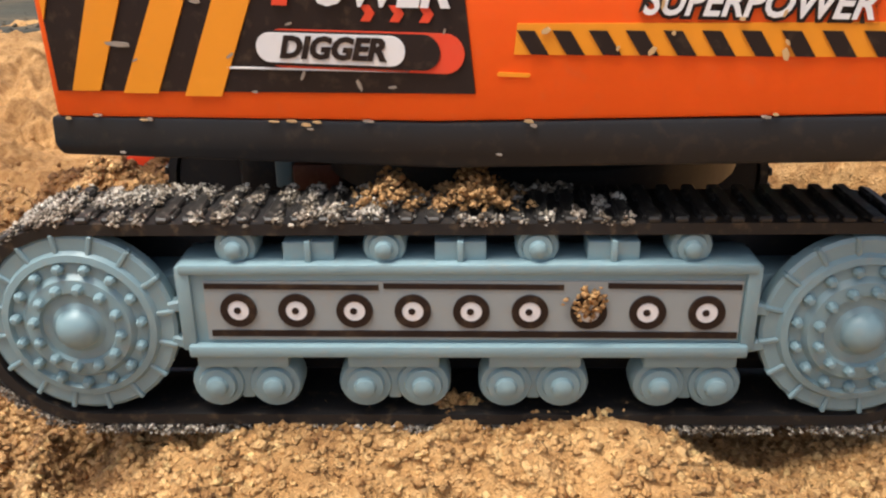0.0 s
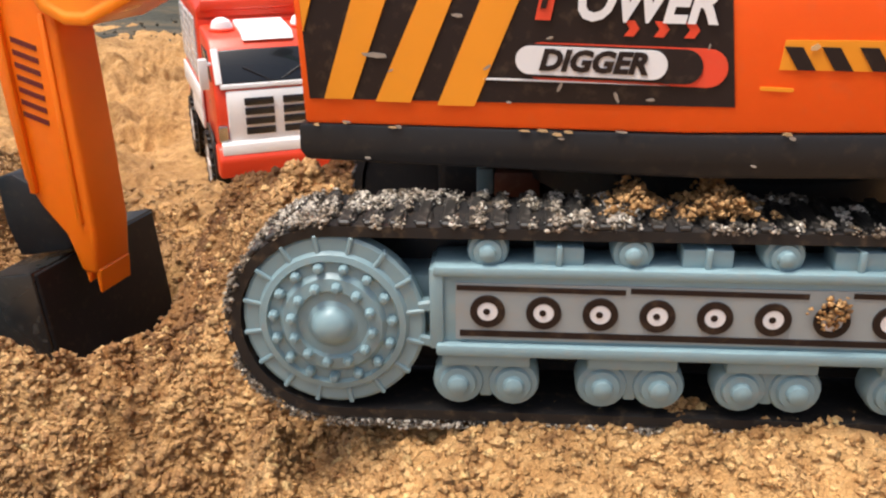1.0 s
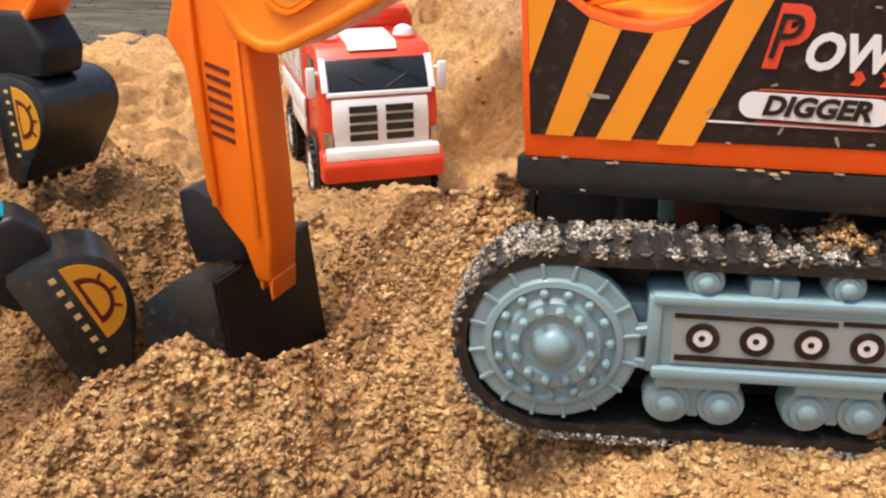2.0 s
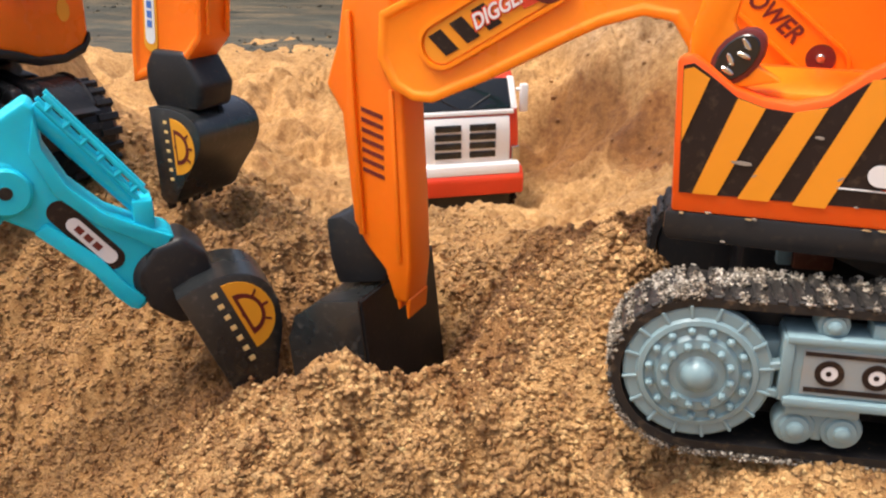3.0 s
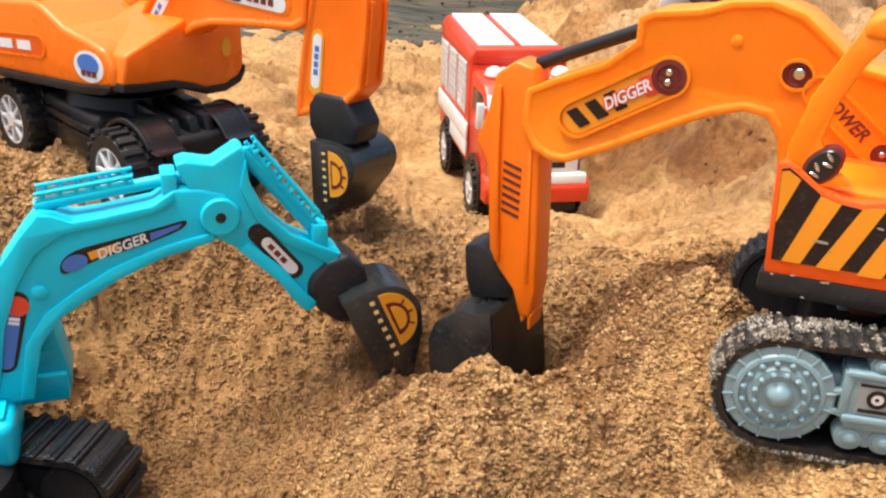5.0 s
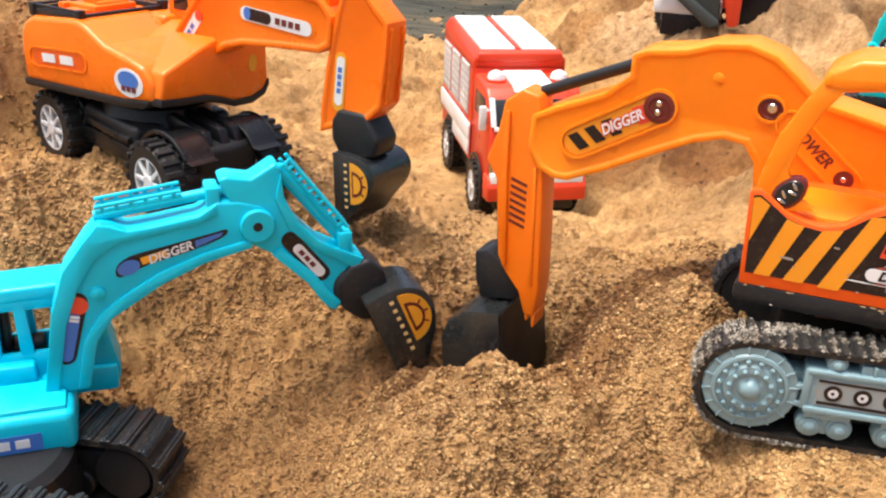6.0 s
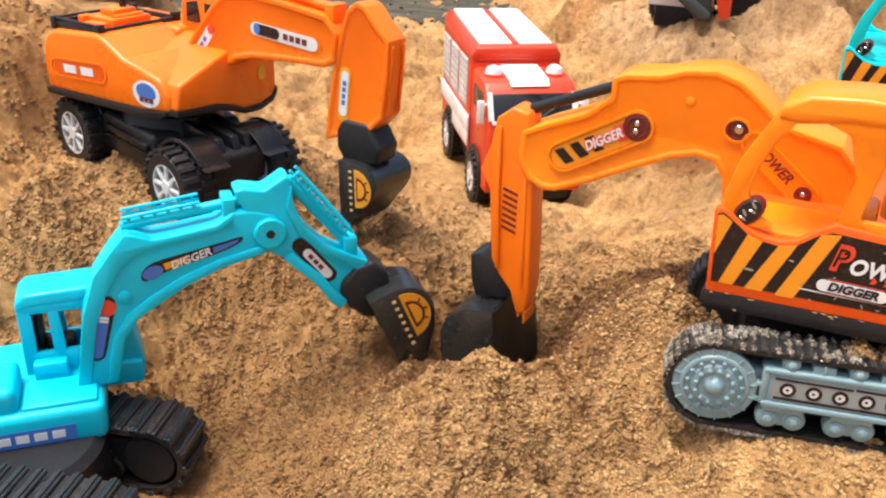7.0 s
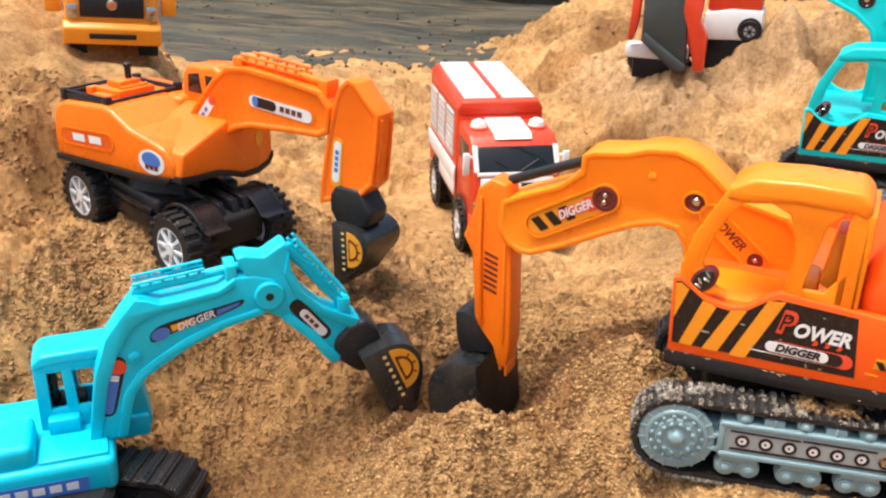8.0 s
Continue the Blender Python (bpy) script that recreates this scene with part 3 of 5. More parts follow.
def crawler(owner, side, near):
    """One side's running gear: frame with rollers and stickers, sprockets, rubber track."""
    y = 70.0 if side > 0 else -27.0
    s = side
    half = HALF if s > 0 else HALF - 8.5

    def ys(a, b):
        return (y - a, y - b) if s > 0 else (y + b, y + a)
    y0, y1 = ys(12, 0)
    frame_ob = part("track_frame", join(
        box(-45.5, 45.5, y0, y1, 15.4, 29.8, 0.5),
        box(-46, 46, *ys(9, -1.0), 29.0, 30.9, 0.5),
        box(-45.5, 45.5, *ys(9, -1.6), 14.5, 16.7, 0.5),
        box(-46.6, -44.2, *ys(8, -0.7), 15.4, 30.4, 0.4), box(44.2, 46.6, *ys(8, -0.7), 15.4, 30.4, 0.4),
        box(-66, 66, *ys(13, 4.5), 15, 27, 1.0)), GREY, owner, "grey-blue moulded side frame")
    for x in (half, -half):
        sprocket(owner, x, HUB_Z + (0.6 if x > 0 else 0), y - 0.5 * s, s)
    for x in (36.9, 13.0, -11.3, -35.5):
        part("carrier_roller", roller_bm(x, 32.9, y - 1.5 * s, 3.5, s), GREY, frame_ob)
    for x in (25.1, 0.9, -23.3):
        part("spacer", join(box(x - 4.1, x + 4.1, *ys(7, 1), 30.4, 34.0, 0.3), box(x - 0.5, x + 0.5, *ys(7, 0), 30.4, 34.4, 0.2)), GREY, frame_ob)
    for a, b in ((41.8, 32.2), (16.9, 7.2), (-6.6, -15.9), (-32.0, -41.2)):
        for x in (a, b):
            part("road_roller", roller_bm(x, 8.5, y - 0.6 * s, 4.55, s), GREY, frame_ob)
        m = (a + b) / 2
        part("roller_bracket", join(box(m - 7.6, m + 7.6, *ys(8, -0.6), 12.2, 15.0, 0.4), prism([(m - 2, 13), (m + 2, 13), (m + 1, 5.5), (m - 1, 5.5)], *ys(6, 1), 0.3)), GREY, frame_ob)
    if near:
        yy = y + 0.2 * s
        part("sticker", flat([(-43.8, 17.4), (42.2, 17.4), (42.2, 27.8), (-43.8, 27.8)], yy, 0.4), GREY_PRINT, frame_ob, "pale grey strip printed with black rings and lines")
        part("line_print", flat([(-43.6, 17.7), (41.5, 18.1), (41.5, 19.2), (-43.6, 18.8)], yy + 0.2 * s, 0.4), INK, frame_ob)
        for a, b in ((42, 14), (13.2, -15.5), (-22.5, -43.6)):
            part("line_print", flat([(b, 26.3), (a, 26.6), (a, 27.5), (b, 27.2)], yy + 0.2 * s, 0.4), INK, frame_ob)
        for i in range(9):
            x, zr = 36.8 - 9.4 * i, 22.8 - 0.06 * i
            part("ring_print", ring_plate(x, zr, 1.75, 2.95, yy, 0.6), INK, frame_ob)
            part("ring_middle", join(disc(1.75, 0.5, (x, yy, zr), "y", 0.05, 20)), WHITE_INK, frame_ob)
            part("dot_print", disc(0.6, 0.65, (x + 0.15, yy, zr), "y", 0.05, 10), INK, frame_ob)
    ya, yb = ys(17, 0.3)
    track = part("track", belt(half, 19.0, 16.4, 18.3, ya, yb), RUBBER, owner, "black rubber track caked with sand")
    shoe = join(box(-1.05, 1.05, ya, yb, 0, 1.05, 0.3, 1), box(-1.5, 1.5, (ya + yb) / 2 - 6.5, (ya + yb) / 2 - 2, -0.2, 0.7, 0.2, 1), box(-1.5, 1.5, (ya + yb) / 2 + 2, (ya + yb) / 2 + 6.5, -0.2, 0.7, 0.2, 1))
    total = 4 * half + 2 * math.pi * 18.2
    n = 86
    me = finish(shoe, "cleat", DUSTY)
    ms = []
    for i in range(n):
        x, z, tilt = along(half, 19.0, 18.2, i * total / n)
        ms.append(Matrix.Translation((x * K, 0, z * K)) @ Matrix.Rotation(radians(tilt), 4, "Y"))
    for m in ms:
        piece("cleat", me, track, m)
    # black wall added behind the frame to give the belt a shaded inside
    part("dark_inner_wall", join(box(-62, 62, *ys(15.4, 12), 6, 32, 1.5), prism(stadium(half, 19.0, 15.8), *ys(16.4, 15.0), 0.3, 1)), BLACK, owner)
    return track


SHINY_BLACK = plastic("glossy_black_plastic", (0.008, 0.008, 0.009), 0.24, 0.04, (0.38, 0.33, 0.27), gleam=0.35)
SANDY_BLACK = plastic("scuffed_black_plastic", (0.012, 0.014, 0.015), 0.27, 0.10, (0.38, 0.33, 0.27), gleam=0.75)


def bucket(owner, h, d, w, m, decal_mat=None, side=1, teeth=5, outer=None, print_at=(0.52, -0.40), print_size=(0.42, 0.33), plate=False):
    """An open digging bucket with thick walls and teeth on its lip."""
    outer = outer or claw_profile(h, d)
    inner = [(max(x - 1.8, -0.2) if 0 < i < len(outer) - 1 else x - 0.2, z * 0.93 - 0.035 * h) for i, (x, z) in enumerate(outer)]
    bm = bmesh.new()
    rows = [[bm.verts.new((x * K, yy * w / 2 * K, z * K)) for x, z in pts] for pts, yy in ((outer, -1), (outer, 1), (inner, 1), (inner, -1))]
    for a, b in ((rows[0], rows[1]), (rows[1], rows[2]), (rows[2], rows[3]), (rows[3], rows[0])):
        for k in range(len(a) - 1):
            bm.faces.new((a[k], a[k + 1], b[k + 1], b[k]))
    for k in (0, -1):
        bm.faces.new([r[k] for r in rows])
    bmesh.ops.recalc_face_normals(bm, faces=bm.faces)
    ob = part("bucket", bm, SANDY_BLACK, owner, "black toothed bucket with sandy lip", m)
    for y0, y1 in ((w / 2 - 1.6, w / 2 + 0.2), (-w / 2 - 0.2, -w / 2 + 1.6)):
        part("side_plate", prism(outer, y0, y1, 0.6, 2), SANDY_BLACK, ob)
    for i in range(teeth):
        c = -w / 2 + (i + 0.5) * w / teeth
        part("tooth", prism([(0.6, -h + 4), (4.0, -h + 3), (2.6, -h - 3.5), (1.6, -h - 3.5)], c - w / teeth * 0.3, c + w / teeth * 0.3, 0.3, 1), SANDY_BLACK, ob)
    if plate:
        part("front_plate", box(-0.8, 0.9, -w / 2 + 1, w / 2 - 1, -h + 0.5, -0.5, 0.4, 1), BLACK, ob)
    if decal_mat:
        y = side * (w / 2 + 0.4)

        def half(x0, rx, rz):
            return [(d * (x0 + rx * math.sin(a)), h * (print_at[1] + rz * math.cos(a))) for a in [math.pi * i / 14 for i in range(15)]]
        x0, (rx, rz) = print_at[0], print_size
        part("half_disc_print", flat(half(x0, rx, rz), y), decal_mat, ob, "amber half-disc sticker")
        part("half_disc_edge", flat(half(x0 + 0.05, rx * 0.62, rz * 0.62), y + side * 0.2), MAROON, ob)
        part("half_disc_core", flat(half(x0 + 0.09, rx * 0.42, rz * 0.45), y + side * 0.4), decal_mat, ob)
        for k in (-0.55, 0.0, 0.55):
            a = math.pi / 2 + k
            p, q = (x0 + 0.04, print_at[1]), (x0 + rx * 0.9 * math.sin(a), print_at[1] + rz * 0.9 * math.cos(a))
            part("ray_print", flat([(d * p[0], h * p[1] - 0.5), (d * q[0], h * q[1] - 0.5), (d * q[0], h * q[1] + 0.5), (d * p[0], h * p[1] + 0.5)], y + side * 0.3), MAROON, ob)
        for i in range(7):
            zz = h * (print_at[1] + rz * 0.9 - i * rz * 0.34)
            part("dash_print", flat([(d * (x0 - 0.15), zz), (d * (x0 - 0.08), zz), (d * (x0 - 0.08), zz - h * 0.03), (d * (x0 - 0.15), zz - h * 0.03)], y), PALE_INK, ob)
    return ob


def claw_profile(h, d):
    """A bucket outline that bulges near its hinge and runs out into a narrow lip."""
    shape = [(0, 0), (0.25, 0.01), (0.50, 0.0), (0.74, -0.04), (0.92, -0.12), (1.0, -0.23), (0.98, -0.36), (0.86, -0.51), (0.66, -0.67), (0.48, -0.82), (0.36, -0.94), (0.26, -1.0), (0.10, -1.0), (0.0, -0.94)]
    out = []
    for i in range(len(shape) - 1):
        p0, p1, p2, p3 = (Vector(shape[min(max(i + k, 0), len(shape) - 1)]) for k in (-1, 0, 1, 2))
        for t in (0, 1 / 3, 2 / 3) if 1 < i < 10 else (0,):
            q = 0.5 * ((2 * p1) + (p2 - p0) * t + (2 * p0 - 5 * p1 + 4 * p2 - p3) * t * t + (3 * p1 - p0 - 3 * p2 + p3) * t ** 3)
            out.append((q.x * d, q.y * h))
    return out + [(shape[-1][0] * d, shape[-1][1] * h)]


def arc_points(pts, n=4):
    """A smooth closed outline through the given points."""
    out = []
    m = len(pts)
    for i in range(m):
        p0, p1, p2, p3 = (Vector(pts[(i + k) % m]) for k in (-1, 0, 1, 2))
        for j in range(n):
            t = j / n
            q = 0.5 * ((2 * p1) + (p2 - p0) * t + (2 * p0 - 5 * p1 + 4 * p2 - p3) * t * t + (3 * p1 - p0 - 3 * p2 + p3) * t ** 3)
            out.append((q.x, q.y))
    return out


BOOM = [(46, 106), (55, 114), (64, 121), (75, 124.3), (88, 123), (98, 119.5), (114, 117.4), (119.3, 115), (119.3, 106.5), (130, 97.5), (150, 89), (160, 84), (161, 70), (156, 61), (149, 57.5), (142, 57.5), (124.5, 65.5), (103, 77),
        (90, 83.3), (79, 86.6), (71, 85.5), (66.5, 79), (64, 62), (14, 58), (14, 92), (22, 101), (36, 104)]
STICK = [(158, 92), (166, 94), (174, 88), (176.5, 74), (181.5, 60), (176, 51), (173, 14), (168.5, 6), (161.5, -2), (158, -13), (153, -13.5), (151.5, 0), (152.0, 22), (153.5, 57), (155, 75)]


RAISED_BOOM = [(24, 84), (24, 124), (28, 137), (40, 147), (60, 156), (84, 165), (98, 178), (94, 195), (66, 194), (28, 185), (2, 168), (-10, 146), (-12, 118), (-12, 84)]


def boom_with_prints(ob, arm, A):
    """The lowered boom: raised edge, printed band in a shallow tray, two pins and the name band."""
    boom = part("boom", moulded(BOOM, -11, 13.2, 2.4, 0.8, 0.9, "+"), arm, ob, "curved orange boom with printed band", A)
    yy = 13.6
    part("tray_rim", ring_band(capsule(122.4, 85.4, 19.5, 7.4, -31), 1.2, 13.0, 14.4), arm, boom)
    part("band_print", flat(capsule(122.4, 85.4, 19.3, 5.6, -31), yy), YELLOW, boom)
    for u in (-17.5, -9.5, -1.5):
        c = (123 - u * 0.857, 85.0 + u * 0.515)
        part("band_bar", flat([(c[0] + 5.2, c[1] + 1.6), (c[0] + 1.2, c[1] + 4.0), (c[0] - 4.8, c[1] - 1.4), (c[0] - 0.8, c[1] - 3.8)], yy + 0.25), INK, boom)
    part("blaze_print", flat([(117, 93.5), (110, 97), (107, 90), (113, 87)], yy + 0.2), RED_INK, boom)
    lettering("word_edge", "DIGGER", 4.4, (120.5, yy + 0.35, 86.8), 1, RED_INK, boom, 0.25, 31, 20.4, bold=0.12)
    lettering("word_print", "DIGGER", 4.4, (120.5, yy + 0.6, 86.8), 1, WHITE_INK, boom, 0.25, 31, 19)
    part("pin", lathe([(6.4, 0), (6.4, 0.7), (4.4, 0.9), (4.0, 0.3), (0, 0.4)], (105.8, 13.7, 95.2), "y", 24), MAROON, boom)
    for dx, dz in ((0.2, 1.6), (0.4, -2.0)):
        part("screw", disc(1.3, 0.8, (105.8 + dx, 14.1, 95.2 + dz), "y", 0.3, 12), CHROME, boom)
    part("pin_rim", ring_band(oval(63.6, 101, 5.9, 5.5), 1.1, 13.0, 14.4), arm, boom)
    part("pin", lathe([(4.8, 0), (4.8, 0.4), (3.6, 0.6), (3.2, 0.2), (0, 0.3)], (63.5, 13.1, 101), "y", 24), MAROON, boom)
    part("screw", disc(1.9, 1.2, (63.0, 13.3, 101.4), "y", 0.3, 12), CHROME, boom)
    part("mould_mark", lathe([(2.2, 0), (2.0, 0.6), (0.8, 0.9), (0, 0.9)], (84.5, 13.1, 110), "y", 16), arm, boom)
    part("name_band", flat(capsule(43.5, 86.5, 15, 4.8, 39), 13.5, 0.8), arm, boom)
    part("name_rim", ring_band(capsule(43.5, 86.5, 15.4, 5.6, 39), 0.9, 13.0, 14.5), arm, boom)
    lettering("word_print", "POWER", 4.6, (46.5, 14.0, 89.0), 1, MAROON, boom, 0.2, -39, 19)
    part("name_end", ring_plate(33.2, 78.2, 1.2, 3.6, 13.8, 0.4), MAROON, boom)
    part("screw", disc(1.2, 0.9, (33.2, 13.5, 78.2), "y", 0.3, 10), CHROME, boom)
    part("boom_ram", join(rod((118.5, 2, 110), (160, 2, 92), 2.6)), BLACK, boom)
    return boom


def tracked_excavator(m, slew, shell, arm, label, near=True, raised=False):
    ob = thing("tracked_excavator", m, label, "toy excavator", "toy diggers")
    crawler(ob, 1, near)
    crawler(ob, -1, False)
    part("chassis", join(box(-52, 50, -8, 13, 8, 34, 3), box(-48, 40, -34, 13, 30, 40, 3), lathe([(0, 30), (46, 30), (46, 38), (40, 44), (0, 44)], (-14, 0, 0), "z", 40)), BLACK, ob, "black undercarriage with turntable")
    part("mount_block", box(27, 37, 12.5, 17, 25, 31, 0.6), plastic("brown_plastic", (0.16, 0.05, 0.025), 0.5, 0.2), ob, "small red-brown block under the housing")
    part("mount_clip", box(37.2, 41, 12.5, 16, 25.5, 31.5, 0.5), GREY, ob)
    U = Matrix.Rotation(radians(slew), 4, "Z")
    skirt = [(58.5, 42.6), (59.8, 44.4), (59.6, 49.6), (-10, 52.0), (-76, 56.5), (-88, 57), (-88, 50), (-75, 49.6), (-12, 44.6)]
    part("skirt", prism(skirt, -63.6, 63.6, 0.8), BLACK, ob, "black plastic skirt under the housing", U)
    hull = [(58.3, 49.4), (59.8, 84), (56.5, 85.2), (53, 83), (47, 78.6), (41, 76.6), (35, 76.0), (28.5, 77.8), (22, 83.4), (16.5, 86.8), (-22, 84.2), (-86, 82), (-87, 57), (-74, 56.3), (-10, 52)]
    body = part("housing", join(prism(hull, 58.0, 63.5, 0.9), prism(hull, -63.5, -58.0, 0.9),
                                box(-86, 56, -58.5, 58.5, 52, 76, 2), prism([(-12, 74), (-12, 92), (-20, 104), (-70, 104), (-84, 92), (-84, 74)], -56, 57, 5, 3)), shell, ob, "glossy moulded housing with side panels", U)
    # cab: open-sided shell beside the boom
    ya, yb = 24, 61.5

    def wall(y0, y1):
        return [prism([(57.5, 76), (57.8, 89), (54, 104), (47.5, 117), (44, 124), (36, 122), (41.5, 114), (46.5, 103), (49, 92), (45, 84), (38, 80)], y0, y1, 0.8),
                prism([(4, 84), (16.5, 86), (14, 104), (18.5, 119), (30, 124), (-2, 124), (4.5, 117), (9.4, 90)], y0, y1, 0.7),
                prism([(-11.5, 80), (-2.4, 84), (-2.6, 119), (-4, 126), (-9, 128), (-10.5, 118)], y0, y1, 0.8),
                prism([(-11.5, 80), (8, 84), (9.2, 89), (1, 89), (-6, 100), (-6, 84)], y0, y1, 0.4)]
    cab = part("cab", box(-12, -8.5, ya, yb, 82, 124, 1), arm, ob, "open-sided driver's cab", U)
    for bm in wall(58.0, yb):
        part("pillar", bm, arm, cab)
    part("roof", prism([(44.5, 121), (43.5, 126.5), (34, 131.5), (16, 133), (-5.5, 132.8), (-9.8, 128.5), (-10, 121), (-4, 123.2), (18, 123.4), (36, 120.5)], 33, yb + 0.6, 2.2, 3), arm, cab, "rounded cab roof")
    part("seat", join(box(4, 16, 32, 52, 78, 90, 2), prism([(-2, 86), (4, 88), (1, 112), (-4, 112)], 33, 51, 1.5)), AMBER, cab)
    lamp = part("headlamp", join(prism(oval(47.6, 84.6, 7.0, 4.6, -52, 18), 57.5, 61.9, 0.6)), MAROON, cab, "dark recessed lamp with a silver lens")
    part("lens", prism(oval(47.6, 84.6, 5.8, 3.6, -52, 18), 61.5, 62.2, 0.3, 1), GLASS, lamp, "dark lens with silver facets")
    for u, v, t in ((-3.4, 0.5, 15), (-1.3, -0.7, -20), (1.1, 0.8, 25), (3.2, -0.4, -10)):
        part("facet", prism(oval(47.6 + 0.616 * u + 0.788 * v, 84.6 - 0.788 * u + 0.616 * v, 1.6, 0.6, 38 + t, 8), 62.0, 62.7, 0.2, 1), CHROME, lamp)
    part("cab_floor", box(-8, 52, 26, 58.4, 74, 77.5, 0.5), arm, cab)
    y = 63.65
    panel = part("panel_print", flat([(56.8, 54.2), (58.2, 82.6), (56, 83.2), (52, 80.6), (46.4, 76.6), (40.5, 74.8), (34.8, 74.3), (28, 76.2), (21.5, 81.6), (17, 83.6), (-13.2, 82.6), (-16.2, 56.8)], y), INK, body, "black panel printed with amber stripes and words")
    for a in (57.2, 46.5, 35.0):
        top = {57.2: [(46.2, 76.4), (40.4, 74.7)], 46.5: [(34.6, 74.4), (28.2, 76.0)], 35.0: [(20.8, 82.2), (14.0, 83.3)]}[a]
        low = {57.2: (53.8, 48.4), 46.5: (44.0, 37.5), 35.0: (32.6, 26.0)}[a]
        part("stripe_print", flat([(low[0], 54.4), top[0], top[1], (low[1], 54.6)], y + 0.3), YELLOW, body)
    part("stripe_print", flat([(57.2, 66), (58.0, 81.8), (56, 82.4), (52.4, 80.2)], y + 0.3), YELLOW, body)
    yw = y + 0.3
    part("capsule_outline", flat(capsule(1.6, 62.7, 13.2, 3.0), yw), RED_INK, body)
    part("capsule_gap", flat(capsule(4.0, 62.8, 12.2, 2.7), yw + 0.25), INK, body)
    part("capsule_print", flat(capsule(6.7, 62.9, 9.9, 2.3), yw + 0.5), WHITE_INK, body)
    lettering("word_print", "DIGGER", 3.3, (6.4, yw + 0.75, 62.9), 1, INK, body, 0.25, 0, 17.5, bold=0.06)
    part("underline_print", flat([(24.5, 59.2), (-6, 59.7), (-6, 60.05), (24.5, 59.5)], yw), WHITE_INK, body)
    for i in range(3):
        x = 0.5 - 4.6 * i
        part("chevron_print", flat([(x + 1.1, 69.6), (x - 0.4, 69.6), (x - 1.2, 68.4), (x - 0.4, 67.2), (x + 1.1, 67.2), (x + 0.3, 68.4)], yw), RED_INK, body)
    lettering("initial_edge", "P", 9.6, (13.0, yw + 0.2, 74.2), 1, RED_INK, body, 0.25, 0, 7.6, bold=0.09)
    lettering("initial_print", "P", 7.8, (13.3, yw + 0.45, 74.4), 1, INK, body, 0.25, 0, 5.2, bold=0.0)
    lettering("word_print", "OWER", 6.0, (-1.2, yw + 0.3, 72.2), 1, WHITE_INK, body, 0.25, 0, 21.5, bold=0.05)
    lettering("word_edge", "SUPERPOWER", 4.0, (-55.0, y + 0.15, 70.9), 1, INK, body, 0.3, 0, 31.4, bold=0.16)
    lettering("word_print", "SUPERPOWER", 4.0, (-55.0, y + 0.4, 70.9), 1, WHITE_INK, body, 0.3, 0, 30.0)
    part("hazard_band", flat([(-22.0, 62.9), (-22.4, 67.4), (-79, 69.0), (-79, 64.4)], y), YELLOW, body)
    for i in range(11):
        x, zl = -22.9 - i * 5.2, 62.95 + 0.135 * i
        part("hazard_bar", flat([(x + 0.5, zl + 3.5), (x - 2.1, zl + 3.5), (x - 4.3, zl + 0.1), (x - 1.7, zl + 0.1)], y + 0.3), INK, body)
    blot = finish(flat([(-0.9, -0.5), (-0.2, -0.7), (0.8, -0.3), (1.0, 0.4), (0.1, 0.6), (-0.8, 0.3)], 0, 0.3), "mud_speck", GRIME)
    chip = finish(flat([(-0.8, -0.4), (0.1, -0.6), (0.9, -0.1), (0.6, 0.5), (-0.5, 0.5)], 0, 0.3), "mud_speck", SANDY_PRINT)
    for x, z, size, turn in ((29, 69.6, 1.0, 0), (23.8, 61.3, 0.8, 40), (11.5, 58.6, 0.9, 70), (2.2, 57.4, 1.0, 120), (-3.2, 57.3, 0.7, 10), (13.4, 66.5, 0.6, 20), (-8.5, 74, 0.6, 0), (-11.5, 66, 0.5, 80), (41, 60, 0.6, 30), (20, 55.6, 0.5, 0), (-1, 80, 0.6, 0)):
        piece("mud_speck", blot, body, Matrix.Translation((x * K, (y + 0.35) * K, z * K)) @ Matrix.Rotation(radians(turn), 4, "Y") @ Matrix.Diagonal((size, 1, size * 0.5, 1)))
    piece("mud_speck", blot, body, Matrix.Translation((43.9 * K, (y + 0.35) * K, 62.5 * K)) @ Matrix.Diagonal((2.4, 1, 0.7, 1)))
    for x, z, size in ((46, 43.9, 0.6), (11, 49.9, 0.6), (-20, 47.5, 0.5)):
        piece("mud_speck", blot, body, Matrix.Translation((x * K, 63.75 * K, z * K)) @ Matrix.Diagonal((size, 1, size * 0.5, 1)))
    # chips and grit along the seam and over the worn prints
    chance = random.Random(12)
    for k in range(15):
        x = 57 - 118 * chance.random()
        z = (49.6 + 0.0345 * (59 - x)) if x > -10 else 52.0 + 0.068 * (-10 - x)
        piece("mud_speck", chip if k % 3 else blot, body, Matrix.Translation((x * K, 63.8 * K, (z + chance.uniform(-0.7, 0.5)) * K)) @ Matrix.Diagonal((chance.uniform(0.4, 1.3), 1, chance.uniform(0.25, 0.5), 1)))
    for k in range(9):
        x, z = chance.uniform(-60, -24), chance.uniform(64, 71)
        piece("mud_speck", chip, body, Matrix.Translation((x * K, 64.15 * K, z * K)) @ Matrix.Rotation(chance.uniform(0, 3), 4, "Y") @ Matrix.Diagonal((chance.uniform(0.3, 1.1), 1, chance.uniform(0.3, 0.8), 1)))
    part("mould_mark", flat(capsule(-22.0, 59.9, 2.2, 0.3), y), YELLOW, body)
    # digging arm
    S = U
